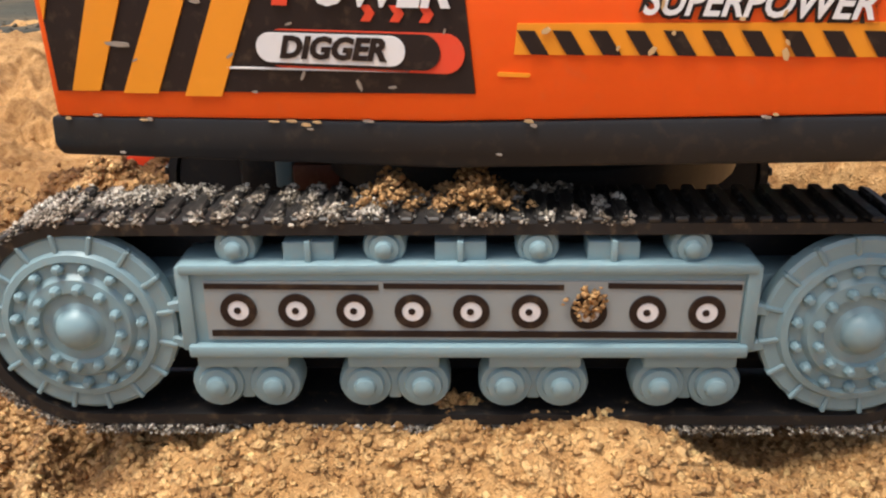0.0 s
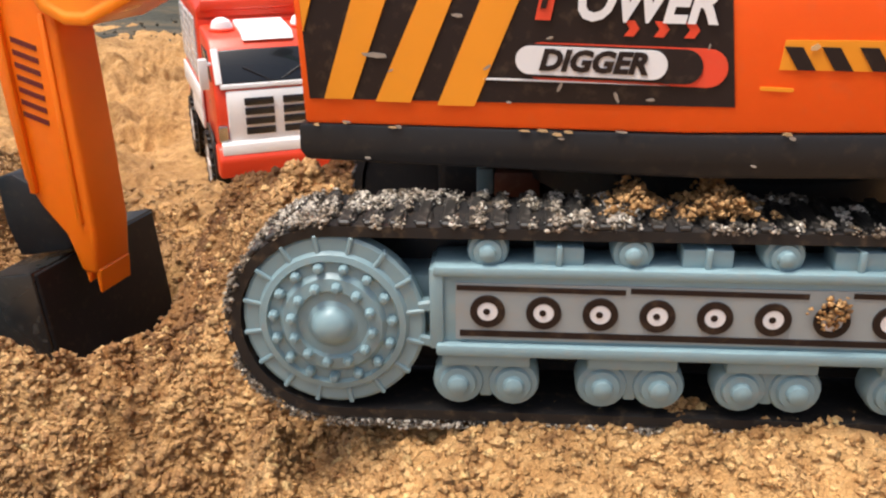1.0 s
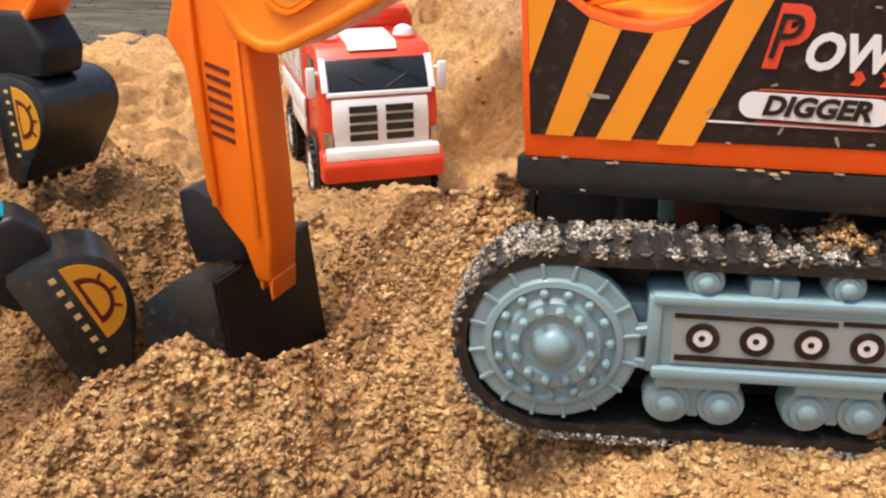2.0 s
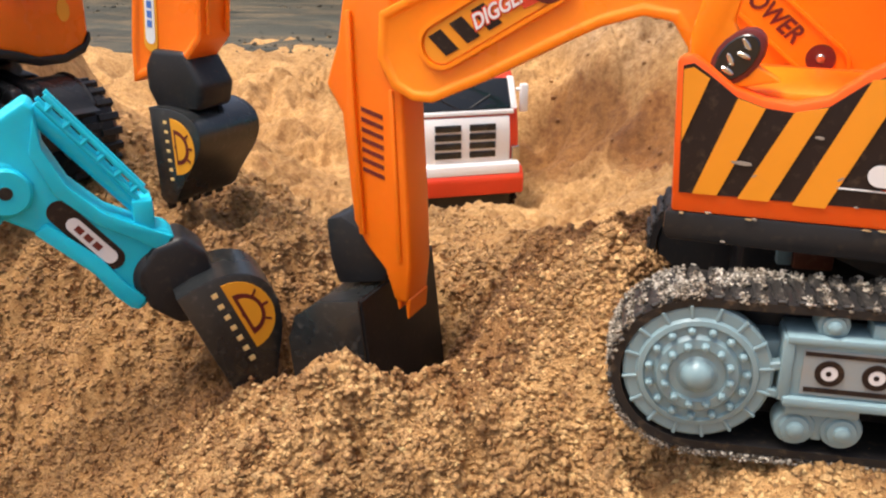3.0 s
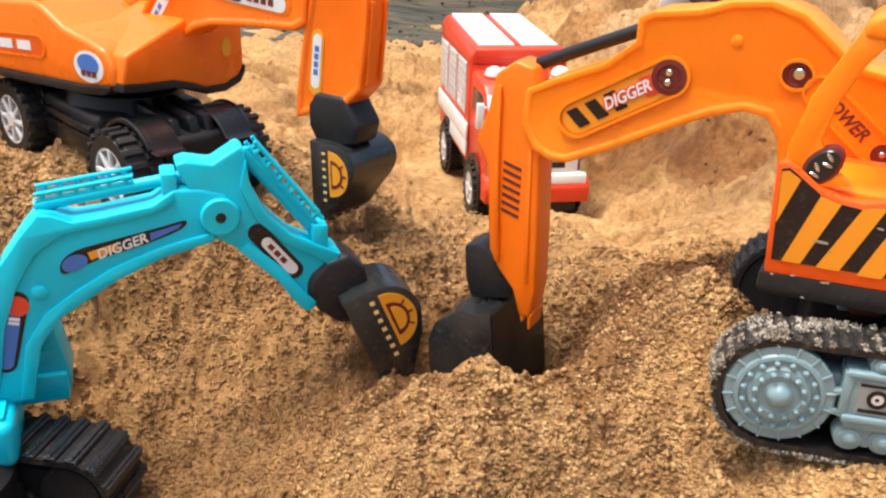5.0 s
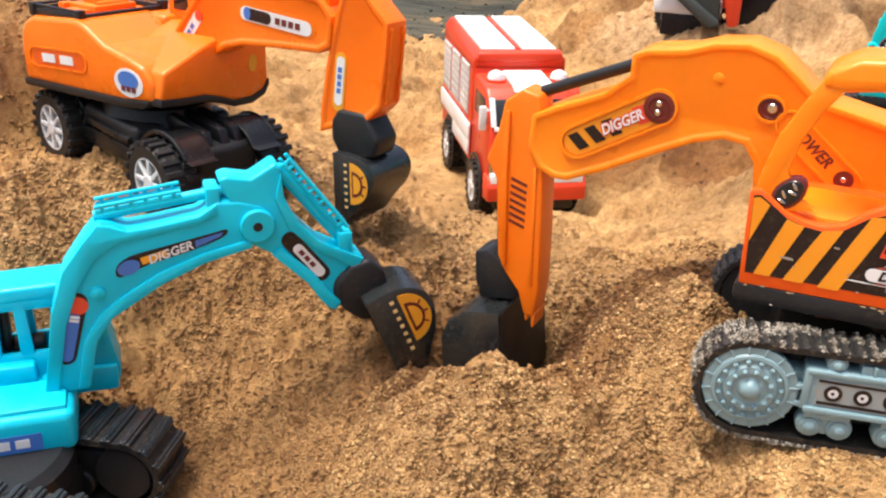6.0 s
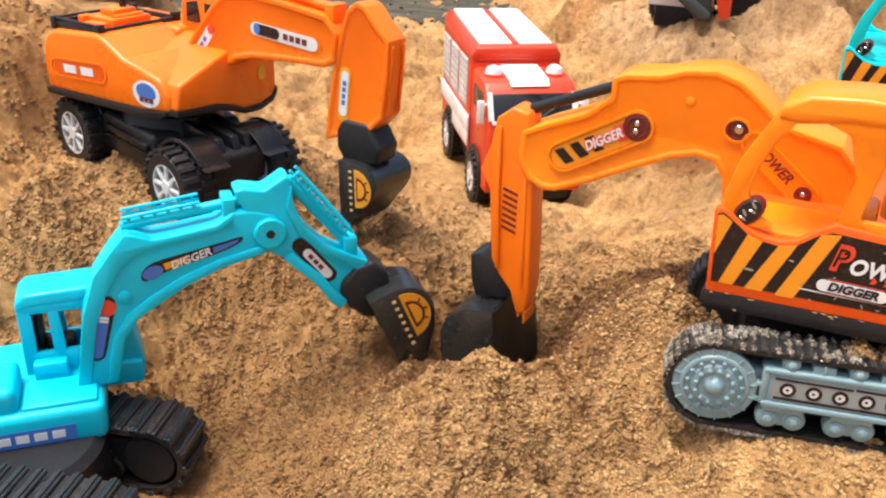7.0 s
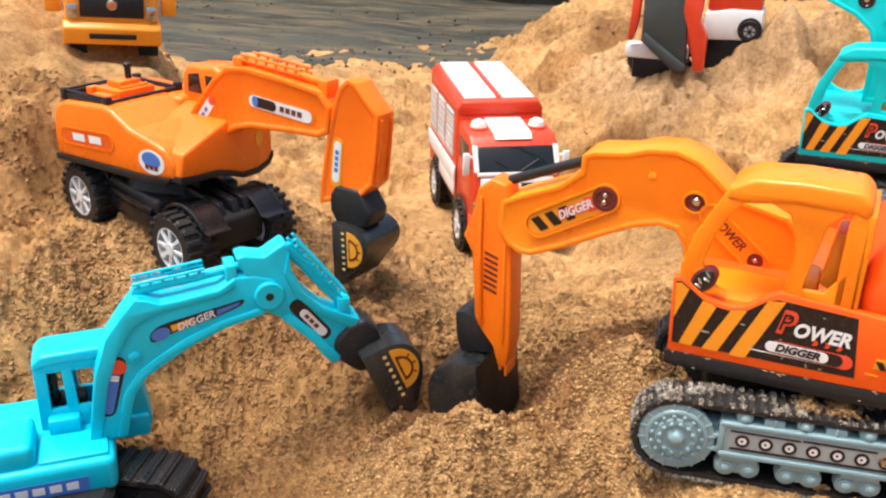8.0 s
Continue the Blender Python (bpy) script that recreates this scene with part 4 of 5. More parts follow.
    if raised:  # the boom stands up and the dipper is stretched out over it
        S = U @ Matrix.Translation((-74 * K, 0, 104 * K)) @ spin(160, 78, -104)
        boom = part("boom", moulded(RAISED_BOOM, -11, 13.2, 2.6, 0.9, 1.0, "+"), arm, ob, "raised curved boom with dark pins", U)
        for x, z, r in ((34, 159, 6.0), (4, 130, 5.0)):
            part("pin", lathe([(r, 0), (r, 0.6), (r * 0.7, 0.8), (r * 0.6, 0.3), (0, 0.4)], (x, 13.2, z), "y", 24), GLASS, boom)
            part("screw", disc(1.8, 1.0, (x, 13.4, z), "y", 0.3, 12), CHROME, boom)
        part("stud", lathe([(4, 0), (4, 0.8), (2.5, 1.5), (0, 1.7)], (16, 13.0, 146), "y", 20), arm, boom)
    else:
        boom = boom_with_prints(ob, arm, U)
    stick = part("stick", join(prism(STICK, -4.0, 11.8, 1.3, 3), prism([(170.6, 84), (172.6, 84), (172.9, 56), (170.2, 10), (168.0, 10), (170.2, 58)], 11.5, 13.4, 0.6, 2), prism([(158.2, 60), (156.4, 60), (154.6, 2), (156.4, 2)], 11.5, 12.7, 0.5, 2), disc(12.0, 16.5, (160.5, -5, 74), "y", 1.2, 36),
                               prism([(152.2, -12), (154.4, -12), (153.6, -19.5), (152.9, -19.5)], -3, 11, 0.4, 1), prism([(155.6, -11), (158.2, -10), (157.0, -16.5), (156.2, -16.5)], -3, 11, 0.4, 1)), TEAL if raised else SHADED_ORANGE, ob, "upright dipper arm", S)
    # dark plates whose maroon stands for the shade inside the slots
    for i in range(7):
        z = 53.5 - i * 3.35
        part("slot_shade", prism([(168.4, z + 0.3), (160.6, z - 2.0), (160.6, z - 3.4), (168.4, z - 1.1)], 11.4, 12.05, 0), MAROON, stick)
    part("ram", join(rod((176.8, 0, 50), (174.6, 0, 4), 3.0)), BLACK, stick)
    part("link", join(prism([(186, 12), (180, 14), (166, 8), (160, 0), (163, -8), (182, -12), (185, -2)], -9, 9, 1.2)), BLACK, ob, "black bucket linkage", S)
    bucket(ob, 52, 31, 58, S @ Matrix.Translation((166 * K, -6 * K, -10 * K)) @ Matrix.Rotation(radians(6), 4, "Y"), outer=[(0, 0), (16, -1.5), (27, -8), (31, -17), (31, -40), (25, -48), (12, -52), (0, -52)], plate=True)
    return ob


# ---- cyan excavator with its cab behind the boom ----
def ladder(x0, z0, x1, z1, y, mat, parent, rungs=5, gap=2.6):
    """A thin rail lifted off an arm on small posts."""
    a, b = Vector((x0, y, z0)), Vector((x1, y, z1))
    n = Vector((-(z1 - z0), 0, x1 - x0)).normalized()
    bms = [rod(a + n * gap, b + n * gap, 0.9, 8), rod(a, b, 0.9, 8)]
    for i in range(rungs):
        p = a.lerp(b, (i + 0.5) / rungs)
        bms.append(rod(p, p + n * gap, 1.0, 6))
    return part("hose_rail", join(*bms), mat, parent)


CYAN_BOOM = [(10, 44), (13, 62), (17, 84), (24, 104), (33, 116.5), (40, 124.5), (45, 123.5), (52, 120.5), (63, 121.5), (82, 124.5), (90, 129.5), (100, 129), (110, 126), (116.5, 119), (114.5, 110.5), (105, 106.8), (84, 101.6), (66, 94),
             (54, 86.8), (42, 79.4), (34.5, 69), (31, 56), (29, 44)]
CYAN_STICK = [(91.5, 141.7), (95.5, 143), (106, 141), (117, 147.8), (119.5, 145), (120, 132), (126, 119), (136, 108.5), (147, 102.5), (155.6, 99.6), (158.2, 96), (151.5, 84), (146, 73), (143.4, 70.8), (140.4, 72.2), (136, 78), (130, 87.5), (113.7, 104), (104, 110), (99, 118), (97, 129)]


def cyan_excavator(m):
    ob = thing("cyan_excavator", m, "bright cyan plastic toy excavator with black bucket and tracks", "toy excavator", "toy diggers")
    near, far = 1.3, 18.5
    boom = part("boom", join(prism(CYAN_BOOM, near + 0.9, far, 1.4, 3)), CYAN, ob, "cyan boom with an inset sticker")
    part("boom_edge", join(prism([(10, 46), (17, 84), (24, 104), (33, 116), (40, 124), (45, 123), (52, 120), (63, 121), (82, 124), (90, 129), (90, 124.5), (82, 120.5), (64, 117.5), (48, 115.5), (37, 108), (29, 95), (22.5, 78), (16, 46)], near - 0.6, near + 2, 0.5, 2),
                           prism([(29, 46), (34.5, 69), (42, 79.4), (54, 86.8), (66, 94), (84, 101.6), (105, 106.8), (104, 110.5), (84, 106.4), (64, 99), (50, 91), (38, 83), (29, 70), (24, 46)], near - 0.6, near + 2, 0.5, 2),
                           disc(8.0, 3, (107.6, near - 1.4, 117), "y", 0.8, 28)), CYAN, boom)
    part("pivot_hole", disc(2.2, 0.5, (107.6, near - 1.7, 117), "y", 0.1, 16), BLACK, boom)
    part("stud", lathe([(3.2, 0), (3.2, 1.0), (2.0, 1.6), (0, 1.7)], (37, near + 0.9, 92), "-y", 16), CYAN, boom)
    part("inset_sticker", flat(arc_points([(46, 103.5), (47, 98.5), (60, 103.5), (78, 108), (92, 113), (94, 116.5), (86, 115), (66, 111), (52, 108)], 3), near + 0.75), INK, boom, "dark sticker printed blue, orange and white")
    part("round_print", flat(oval(51, 102.8, 5.0, 3.4, 20), near + 0.55), BLUE_INK, boom)
    part("blot_print", flat([(57, 103.5), (68, 107.2), (67, 109.6), (56, 106.8)], near + 0.5), AMBER, boom)
    part("tail_print", flat([(80, 109.3), (91, 113.6), (92.5, 115.4), (80, 112.5)], near + 0.5), BLUE_INK, boom)
    lettering("word_print", "DIGGER", 4.0, (69, near + 0.3, 108.0), -1, WHITE_INK, boom, 0.2, 16, 20)
    part("slot_sticker", flat(capsule(24.5, 76, 13.5, 4.3, 74), near + 0.75), INK, boom, "narrow dark sticker with an orange top")
    part("badge_print", flat(oval(28, 87, 4.6, 4.4), near + 0.5), RED_INK, boom)
    part("slot_core", flat(capsule(23.6, 72, 9.5, 2.6, 75), near + 0.5), BLUE_INK, boom)
    bars(2, 4.0, (26.2, near + 0.2, 81), -1, WHITE_INK, boom, 75, 3.5)
    part("ram", join(rod((39, 10, 125), (94, 10, 132.5), 2.6), box(86, 92, 3, 17, 124, 136, 1.0)), CYAN, boom)
    for y in (4, 15):
        ladder(40, 128.8, 76, 133.4, y, CYAN, boom, 6, 2.4)
    stick = part("stick", join(prism(CYAN_STICK, near + 1.6, far - 1, 1.4, 3)), CYAN, ob, "cyan dipper arm", Matrix.Translation((0, 0, -0.0022)))
    part("stick_edge", join(prism([(119, 143), (120, 132), (126, 119), (136, 108.5), (147, 102.5), (157, 97.5), (153, 92), (145, 98), (133, 105), (122, 116), (116, 131)], near, near + 3, 0.5, 2),
                            prism([(143.2, 72), (140.6, 72.8), (136, 78), (130, 87.5), (113.7, 104), (118, 107), (133, 92.5), (140, 82), (146, 76)], near, near + 3, 0.5, 2)), CYAN, stick)
    part("slot_sticker", flat(capsule(129.5, 101, 11.5, 4.2, -52), near + 1.45), INK, stick)
    part("slot_core", flat(capsule(131, 99, 8.0, 2.5, -52), near + 1.2), WHITE_INK, stick)
    bars(3, 2.2, (130, near + 1.0, 100.2), -1, MAROON, stick, -52, 12)
    ladder(120.5, 146.5, 147.5, 111.0, 5, CYAN, stick, 6, 3.4)
    ladder(120.5, 146.5, 147.5, 111.0, 13, CYAN, stick, 6, 3.4)
    part("stick_ram", join(rod((118, 9, 144), (147.5, 9, 107), 3.0), box(145, 152, 3, 16, 100, 111, 1.0)), CYAN, stick)
    part("joint", join(disc(11.0, 19, (153, 0.6, 80), "y", 2.5, 28), prism([(144, 84), (150, 92), (160, 95), (168, 88), (171, 72), (166, 62), (156, 62), (146, 70)], 0.2, 20, 2.5, 3)), BLACK, ob, "black bucket joint")
    bucket(ob, 59, 30, 27, Matrix.Translation((155 * K, 3.5 * K, 76 * K)) @ Matrix.Rotation(radians(-23), 4, "Y"), AMBER, -1, print_at=(0.50, -0.29), print_size=(0.42, 0.235))
    # cab on the far side, open windows
    ya, yb = 21, 44

    def wall(y0, y1):
        return [box(-14, -7.6, y0, y1, 40, 83, 0.8), prism([(0.4, 50), (6.4, 50), (4.6, 82), (-0.4, 82)], y0, y1, 0.6), prism([(15, 52), (36, 40), (41.5, 42), (37, 74), (27, 83), (18, 83), (15, 78)], y0, y1, 0.8),
                box(-14, 40, y0, y1, 36, 57, 0.8), box(-14, 26, y0, y1, 78.5, 84, 0.8)]
    cab = part("cab", box(-14, -11.5, ya, yb, 44, 83, 0.5), CYAN, ob, "cyan cab with open windows")
    for bm in wall(ya, ya + 3) + wall(yb - 3, yb):
        part("pillar", bm, CYAN, cab)
    part("front_wall", prism([(41.5, 36), (42.5, 42), (37.5, 68), (34.5, 68), (38, 36)], ya, yb, 0.6), CYAN, cab)
    part("roof", prism([(-14.5, 80), (-14.5, 85), (-10, 89.5), (22, 90.5), (29, 86), (28, 81), (22, 83), (-8, 82)], ya - 0.5, yb + 0.5, 2, 3), CYAN, cab, "rounded cyan roof")
    part("seat", join(box(-4, 10, 28, 40, 48, 58, 2), box(-8, -4, 29, 39, 54, 76, 2)), BLACK, cab)
    housing = part("housing", join(box(-95, 22, -16, 58, 25, 45, 4, 3), box(-95, -16, -12, 20, 42, 57, 4, 3), box(-10, 6, 14, 21.5, 44, 54, 1.5, 2), box(20, 41, 18, 46, 33, 46, 1.5)), CYAN, ob, "rounded cyan housing")
    for i in range(8):
        part("rib", box(-92 + i * 5, -89.6 + i * 5, -17.2, -15, 29, 41, 0.5, 1), CYAN, housing)
    part("side_print", flat([(-40, 28.5), (8, 28.5), (8, 37), (-40, 37)], -16.2), BLUE_INK, housing, "dark blue strip with pale print")
    bars(5, 4.2, (-16, -16.5, 32.8), -1, WHITE_INK, housing, 0, 40)
    part("deck_step", box(-15, 19, -12, 12, 44, 47, 1.2), CYAN, housing)
    T = Matrix.Translation((-0.020, -0.010, -0.010)) @ Matrix.Rotation(radians(-28), 4, "Z")
    part("turntable", lathe([(0, 20), (36, 20), (40, 24), (40, 34), (36, 38), (0, 38)], (0, 0, 0), "z", 36), BLACK, ob, "", T)
    half, r = 56, 18.0
    total = 4 * half + 2 * math.pi * r
    for y in (-32, 32):
        tr = part("track", belt(half, 19.5, r - 2.6, r, y - 14, y + 14), RUBBER, ob, "black moulded track with broad cleats", T)
        me = finish(join(box(-2.6, 2.6, y - 14.5, y + 14.5, -0.4, 2.0, 0.5, 1), box(-1.0, 1.0, y - 14.5, y + 14.5, 1.6, 3.0, 0.4, 1)), "cleat", SANDY_BLACK)
        n = 38
        for i in range(n):
            x, z, tilt = along(half, 19.5, r - 0.2, i * total / n)
            piece("cleat", me, tr, Matrix.Translation((x * K, 0, z * K)) @ Matrix.Rotation(radians(tilt), 4, "Y"))
        part("side_frame", join(box(-52, 52, y - 10, y + 10, 10, 29, 2), *[lathe([(0, -12.5), (13, -12.5), (13.5, -10), (13.5, 10), (13, 12.5), (9, 12.8), (8, 10.5), (4, 10.5), (3.4, 13), (0, 13.2)], (x, y, 19.5), "y", 24) for x in (-half, half)],
                                *[disc(7.5, 25, (x, y - 12.5, 11.5), "y", 1.0, 20) for x in (-34, -12, 12, 34)]), BLACK, ob, "", T)
    part("chassis", join(box(-38, 38, -20, 20, 8, 26, 3), box(-20, 20, -24, 24, 14, 30, 2)), BLACK, ob, "", T)
    return ob


# ---- wheeled orange excavator ----
def tyre_mesh(r, w):
    """A tyre body and one tread block, with its radius and width."""
    body = lathe([(r * 0.62, -w / 2), (r * 0.88, -w / 2), (r * 0.96, -w * 0.36), (r * 0.96, w * 0.36), (r * 0.88, w / 2), (r * 0.62, w / 2), (r * 0.62, -w / 2)], (0, 0, 0), "y", 32, False)
    block = prism([(-r * 0.085, r * 0.92), (r * 0.085, r * 0.92), (r * 0.065, r * 1.03), (-r * 0.065, r * 1.03)], 0.3, w * 0.52, 0.25, 1)
    return finish(body, "tyre", RUBBER), finish(block, "tread_block", RUBBER)


def rim_mesh(r, w, spokes=8, mat=SILVER):
    f = -w * 0.5
    bms = [ring_plate(0, 0, r * 0.57, r * 0.66, f + 0.2, w * 0.7, 28), disc(r * 0.2, w * 0.5, (0, f - 0.6, 0), "y", 0.6, 16)]
    for i in range(spokes):
        b = box(r * 0.14, r * 0.60, f, f + 2.2, -r * 0.055, r * 0.055, 0.4, 1)
        bms.append(moved(b, Matrix.Rotation(2 * math.pi * i / spokes, 4, "Y")))
    return finish(join(*bms), "rim", mat)


def add_wheel(owner, tyre, rim, x, y, z, side, m=None):
    """side -1: the hub faces -y."""
    base = (m or Matrix()) @ Matrix.Translation((x * K, y * K, z * K)) @ (Matrix() if side < 0 else Matrix.Rotation(math.pi, 4, "Z"))
    t = piece("wheel", tyre[0], owner, base)
    tagged(t, "chunky black tyre with a silver rim")
    piece("rim", rim, t, Matrix())
    for i in range(20):
        a = 2 * math.pi * i / 20
        piece("tread_block", tyre[1], t, Matrix.Rotation(a, 4, "Y"))
        piece("tread_block", tyre[1], t, Matrix.Rotation(math.pi, 4, "Z") @ Matrix.Rotation(a + 0.157, 4, "Y"))
    return t


def wheeled_excavator(m):
    ob = thing("wheeled_excavator", m, "orange plastic toy excavator on black chassis with four chrome wheels", "toy excavator", "toy diggers")
    C = Matrix.Rotation(radians(-8), 4, "Z") @ Matrix.Translation((0, 0, 0.0025)) @ Matrix.Rotation(radians(4.2), 4, "Y")
    part("chassis", join(box(-52, 88, -14, 28, 18, 40, 4, 3), box(-14, 46, -26, 40, 32, 44, 4, 3),
                         lathe([(0, 40), (34, 40), (30, 50), (0, 50)], (16, 8, 0), "z", 32)), BLACK, ob, "black moulded chassis", C)
    def fender(x, y, y1):
        """A wing with a rolled edge, standing clear of the tyre."""
        a = [radians(38 + 104 * i / 12) for i in range(13)]
        outer = [(x + 28 * math.cos(t), 22 + 27 * math.sin(t)) for t in a]
        inner = [(x + 26 * math.cos(t), 22 + 25 * math.sin(t)) for t in reversed(a)]
        edge = y if y < 0 else y1
        return join(prism([(outer[0][0] + 5, outer[0][1] - 1)] + outer + [(outer[-1][0] - 5, outer[-1][1] - 1)] + inner, y, y1, 0.6, 1),
                    prism([(px, pz + 1.0) for px, pz in outer] + inner, edge - 0.9, edge + 0.9, 0.6, 1))
    for x in (72, -38):
        for y, y1 in ((-24, -6), (20, 38)):
            part("mudguard", fender(x, y, y1), SHINY_BLACK, ob, "glossy black wing", C)
    part("bonnet_ridge", join(*[prism([(36, 40), (46, 50), (80, 48), (86, 36)], y, y + 6, 1.6, 2) for y in (-5, 6, 15)]), SHINY_BLACK, ob, "", C)
    part("side_sill", join(box(-14, 48, -27, -18, 20, 31, 2, 2), box(-8, 42, -29, -20, 33, 38, 1.5, 2)), SHINY_BLACK, ob, "", C)
    tyre, rim = tyre_mesh(23, 20), rim_mesh(23, 20, 8)
    for x in (72, -38):
        add_wheel(ob, tyre, rim, x, -25, 22, -1, C)
        add_wheel(ob, tyre, rim, x, 39, 22, 1, C)
    hull = [(-52, 57), (-53, 72), (-51, 86), (-46, 93), (-38, 96.5), (2, 99), (10, 97), (26, 88), (44, 84), (58, 80), (65, 72), (66.5, 61.5), (40, 58.5)]
    front = [(-33.5, 63), (-20, 61.5), (-2, 60.5), (9, 57.5), (20, 53.5), (34, 53), (45, 56.5), (49, 62), (49, 84), (44, 92), (20, 96), (-8, 86), (-30, 78)]
    sideways = Matrix.Rotation(radians(90), 4, "Z")
    body = part("housing", join(prism(hull, -34.4, 20, 3.2, 4), box(-50, 20, 15, 49, 57, 98, 4, 3),
                                moved(prism(front, -70.5, -20, 2.2, 3), sideways),
                                loft([(30, -33.6, 66), (62, -33.6, 66), (64.5, -20, 64), (26, -32.5, 88), (44, -30, 84), (30, 9.6, 84), (46, 9.6, 86), (66, 9.6, 80), (67, 25, 80), (36, 25, 92), (67, 4, 64), (30, 20, 66)], 2.4, 3)), ORANGE_RED, ob, "glossy orange housing with rounded edges")
    part("trim", prism([(-53, 53.5), (-54, 58.0), (40, 60.2), (62, 62.2), (62, 59.5), (56, 56.5), (38, 55)], -35.0, 20, 1.0, 2), BLACK, body, "black lower trim")
    lip = [p for p in front if p[1] < 63.5]
    part("nose_trim", moved(prism([(y + 0.3 * (1 if y > 40 else -1 if y < -30 else 0), z - 3.2) for y, z in lip] + [(y + 0.3 * (1 if y > 40 else 0), z + 1.0) for y, z in reversed(lip)], -71.0, -22, 0.6, 2), sideways), BLACK, body, "black curved edge under the nose")
    part("panel_mould", ring_band(capsule(-17, 74, 21.5, 6.2, 3), 1.0, -35.0, -34.0), ORANGE_RED, body)
    part("nose_lamp", flat(oval(0, 0, 3.4, 5.2), 0, 0.6), AMBER, body, "small amber lamp on the nose", Matrix.Translation((0.0707, 0.036, 0.074)) @ Matrix.Rotation(radians(90), 4, "Z"))
    cab = part("cab", join(prism([(12, 88), (13, 112), (18, 119), (44, 121), (58, 114), (66, 92), (66, 70), (40, 80)], 24, 48.5, 3, 3)), ORANGE_RED, ob, "small orange cab")
    part("cab_window", prism([(19, 101), (20, 113), (30, 115), (32, 101)], 23.4, 24.4, 0.3), GLASS, cab)
    part("cab_window", prism([(37, 101), (36, 114), (44, 114), (51, 103)], 23.4, 24.4, 0.3), GLASS, cab)
    # engine deck with rail
    for name, size in (("deck_rail", (-44, 2, -30, -27, 96.5, 101)), ("deck_rail", (-44, 2, 29, 32, 96.5, 101)), ("deck_rail", (-44.2, -41, -27, 29, 96, 100.8)), ("deck_rail", (-1, 2.2, -27, 29, 96.5, 100.8)),
                       ("rail_post", (-45, -40, -31, -26, 96, 103.5)), ("rail_post", (-2, 3, -31, -26, 96, 103.5)), ("rail_post", (-45, -40, 28, 33, 96, 103.5)), ("rail_post", (-2, 3, 28, 33, 96, 103.5)),
                       ("top_rail", (-44, -41, -26, 28, 101.5, 103.2)), ("top_rail", (-40, -2, -30, -28, 101.5, 103.2))):
        part(name, box(*size, 0.6), BLACK, body)
    part("engine", join(box(-34, -8, -12, 18, 97, 103, 1.2), box(-28, -14, -6, 12, 102, 107.5, 1.2), box(-38, -32, -16, -8, 97, 103, 1), box(-26, -10, -20, -13, 97, 101, 0.8), rod((-12, -8, 103), (-12, 14, 103), 2.0)), ORANGE_RED, body)
    part("exhaust", join(rod((-20, 6, 106), (-20, 6, 117), 2.2), disc(2.9, 3, (-20, 6, 115), "z", 0.6, 14)), BLACK, body)
    part("label_print", flat(capsule(-17, 74, 20, 4.6, 3), -34.5), ORANGE, body, "worn orange label with pale blocks")
    bars(2, 5.0, (-17, -34.8, 74), -1, WHITE_INK, body, 3, 34)
    part("badge_print", flat(oval(46, 70, 12, 8), -34.6), WHITE_INK, body, "white and blue round sticker")
    part("badge_core", flat(oval(46, 71.5, 8.5, 5), -34.9), BLUE_INK, body)
    bars(3, 3, (46, -35.1, 66.5), -1, MAROON, body, 0, 13)
    # arm
    near, far = 9.0, 26.0
    boom_pts = [(20, 66), (30, 84), (46, 103), (60, 118), (72, 127), (89, 129), (120, 126.5), (149, 123), (157, 114), (156, 99), (148, 94.5), (118, 93), (92, 91), (78, 87.5), (66, 80), (52, 66)]
    boom = part("boom", moulded(boom_pts, near, far, 3.0, 1.2, 0.9), ORANGE_RED, ob, "orange boom with printed strips")
    part("strip_print", flat(capsule(117, 107.5, 24, 5.2, -4), near - 0.1), ORANGE_RED, boom)
    part("strip_core", flat(capsule(117, 107.3, 22, 3.8, -4), near - 0.3), WHITE_INK, boom)
    part("strip_dark", flat(capsule(104, 108.3, 7, 3.2, -4), near - 0.5), INK, boom)
    bars(4, 3.4, (126, near - 0.6, 106.7), -1, MAROON, boom, -4, 19)
    part("dot_print", flat(oval(96.5, 109, 2.6, 3.4), near - 0.6), BLUE_INK, boom)
    part("strip_core", flat(capsule(48, 92, 13, 3.4, 50), near - 0.2), WHITE_INK, boom)
    bars(4, 2.6, (47, near - 0.5, 91), -1, BLUE_INK, boom, 50, 19)
    part("dot_print", flat(oval(57.5, 103, 2.8, 2.8), near - 0.5), RED_INK, boom)
    part("ram", join(rod((78, 17, 131), (152, 17, 126), 2.8), box(76, 84, 11, 23, 122, 134, 1.2), box(146, 153, 11, 23, 116, 129, 1.2)), ORANGE_RED, boom)
    for y in (12, 22):
        ladder(84, 132.5, 132, 129.0, y, ORANGE_RED, boom, 6, 3.2)
    stick_pts = [(156, 104), (159, 116), (163, 127), (170, 133), (176, 131), (184, 122), (192, 115), (191, 96), (188, 72), (180, 64), (162, 58), (147, 52), (148, 66), (152, 88)]
    stick = part("stick", moulded(stick_pts, near + 1, far - 1, 2.6, 1.0, 0.9), ORANGE_RED, ob, "orange dipper arm")
    part("strip_core", flat(capsule(160.5, 81, 12, 3.8, 84), near + 0.8), AMBER, stick)
    part("strip_print", flat(capsule(160.6, 81.5, 10.5, 2.6, 84), near + 0.6), WHITE_INK, stick)
    bars(4, 2.6, (160.6, near + 0.4, 82), -1, BLUE_INK, stick, 84, 15)
    for y in (12, 22):
        ladder(193, 112, 189.5, 74, y, ORANGE_RED, stick, 6, -3.0)
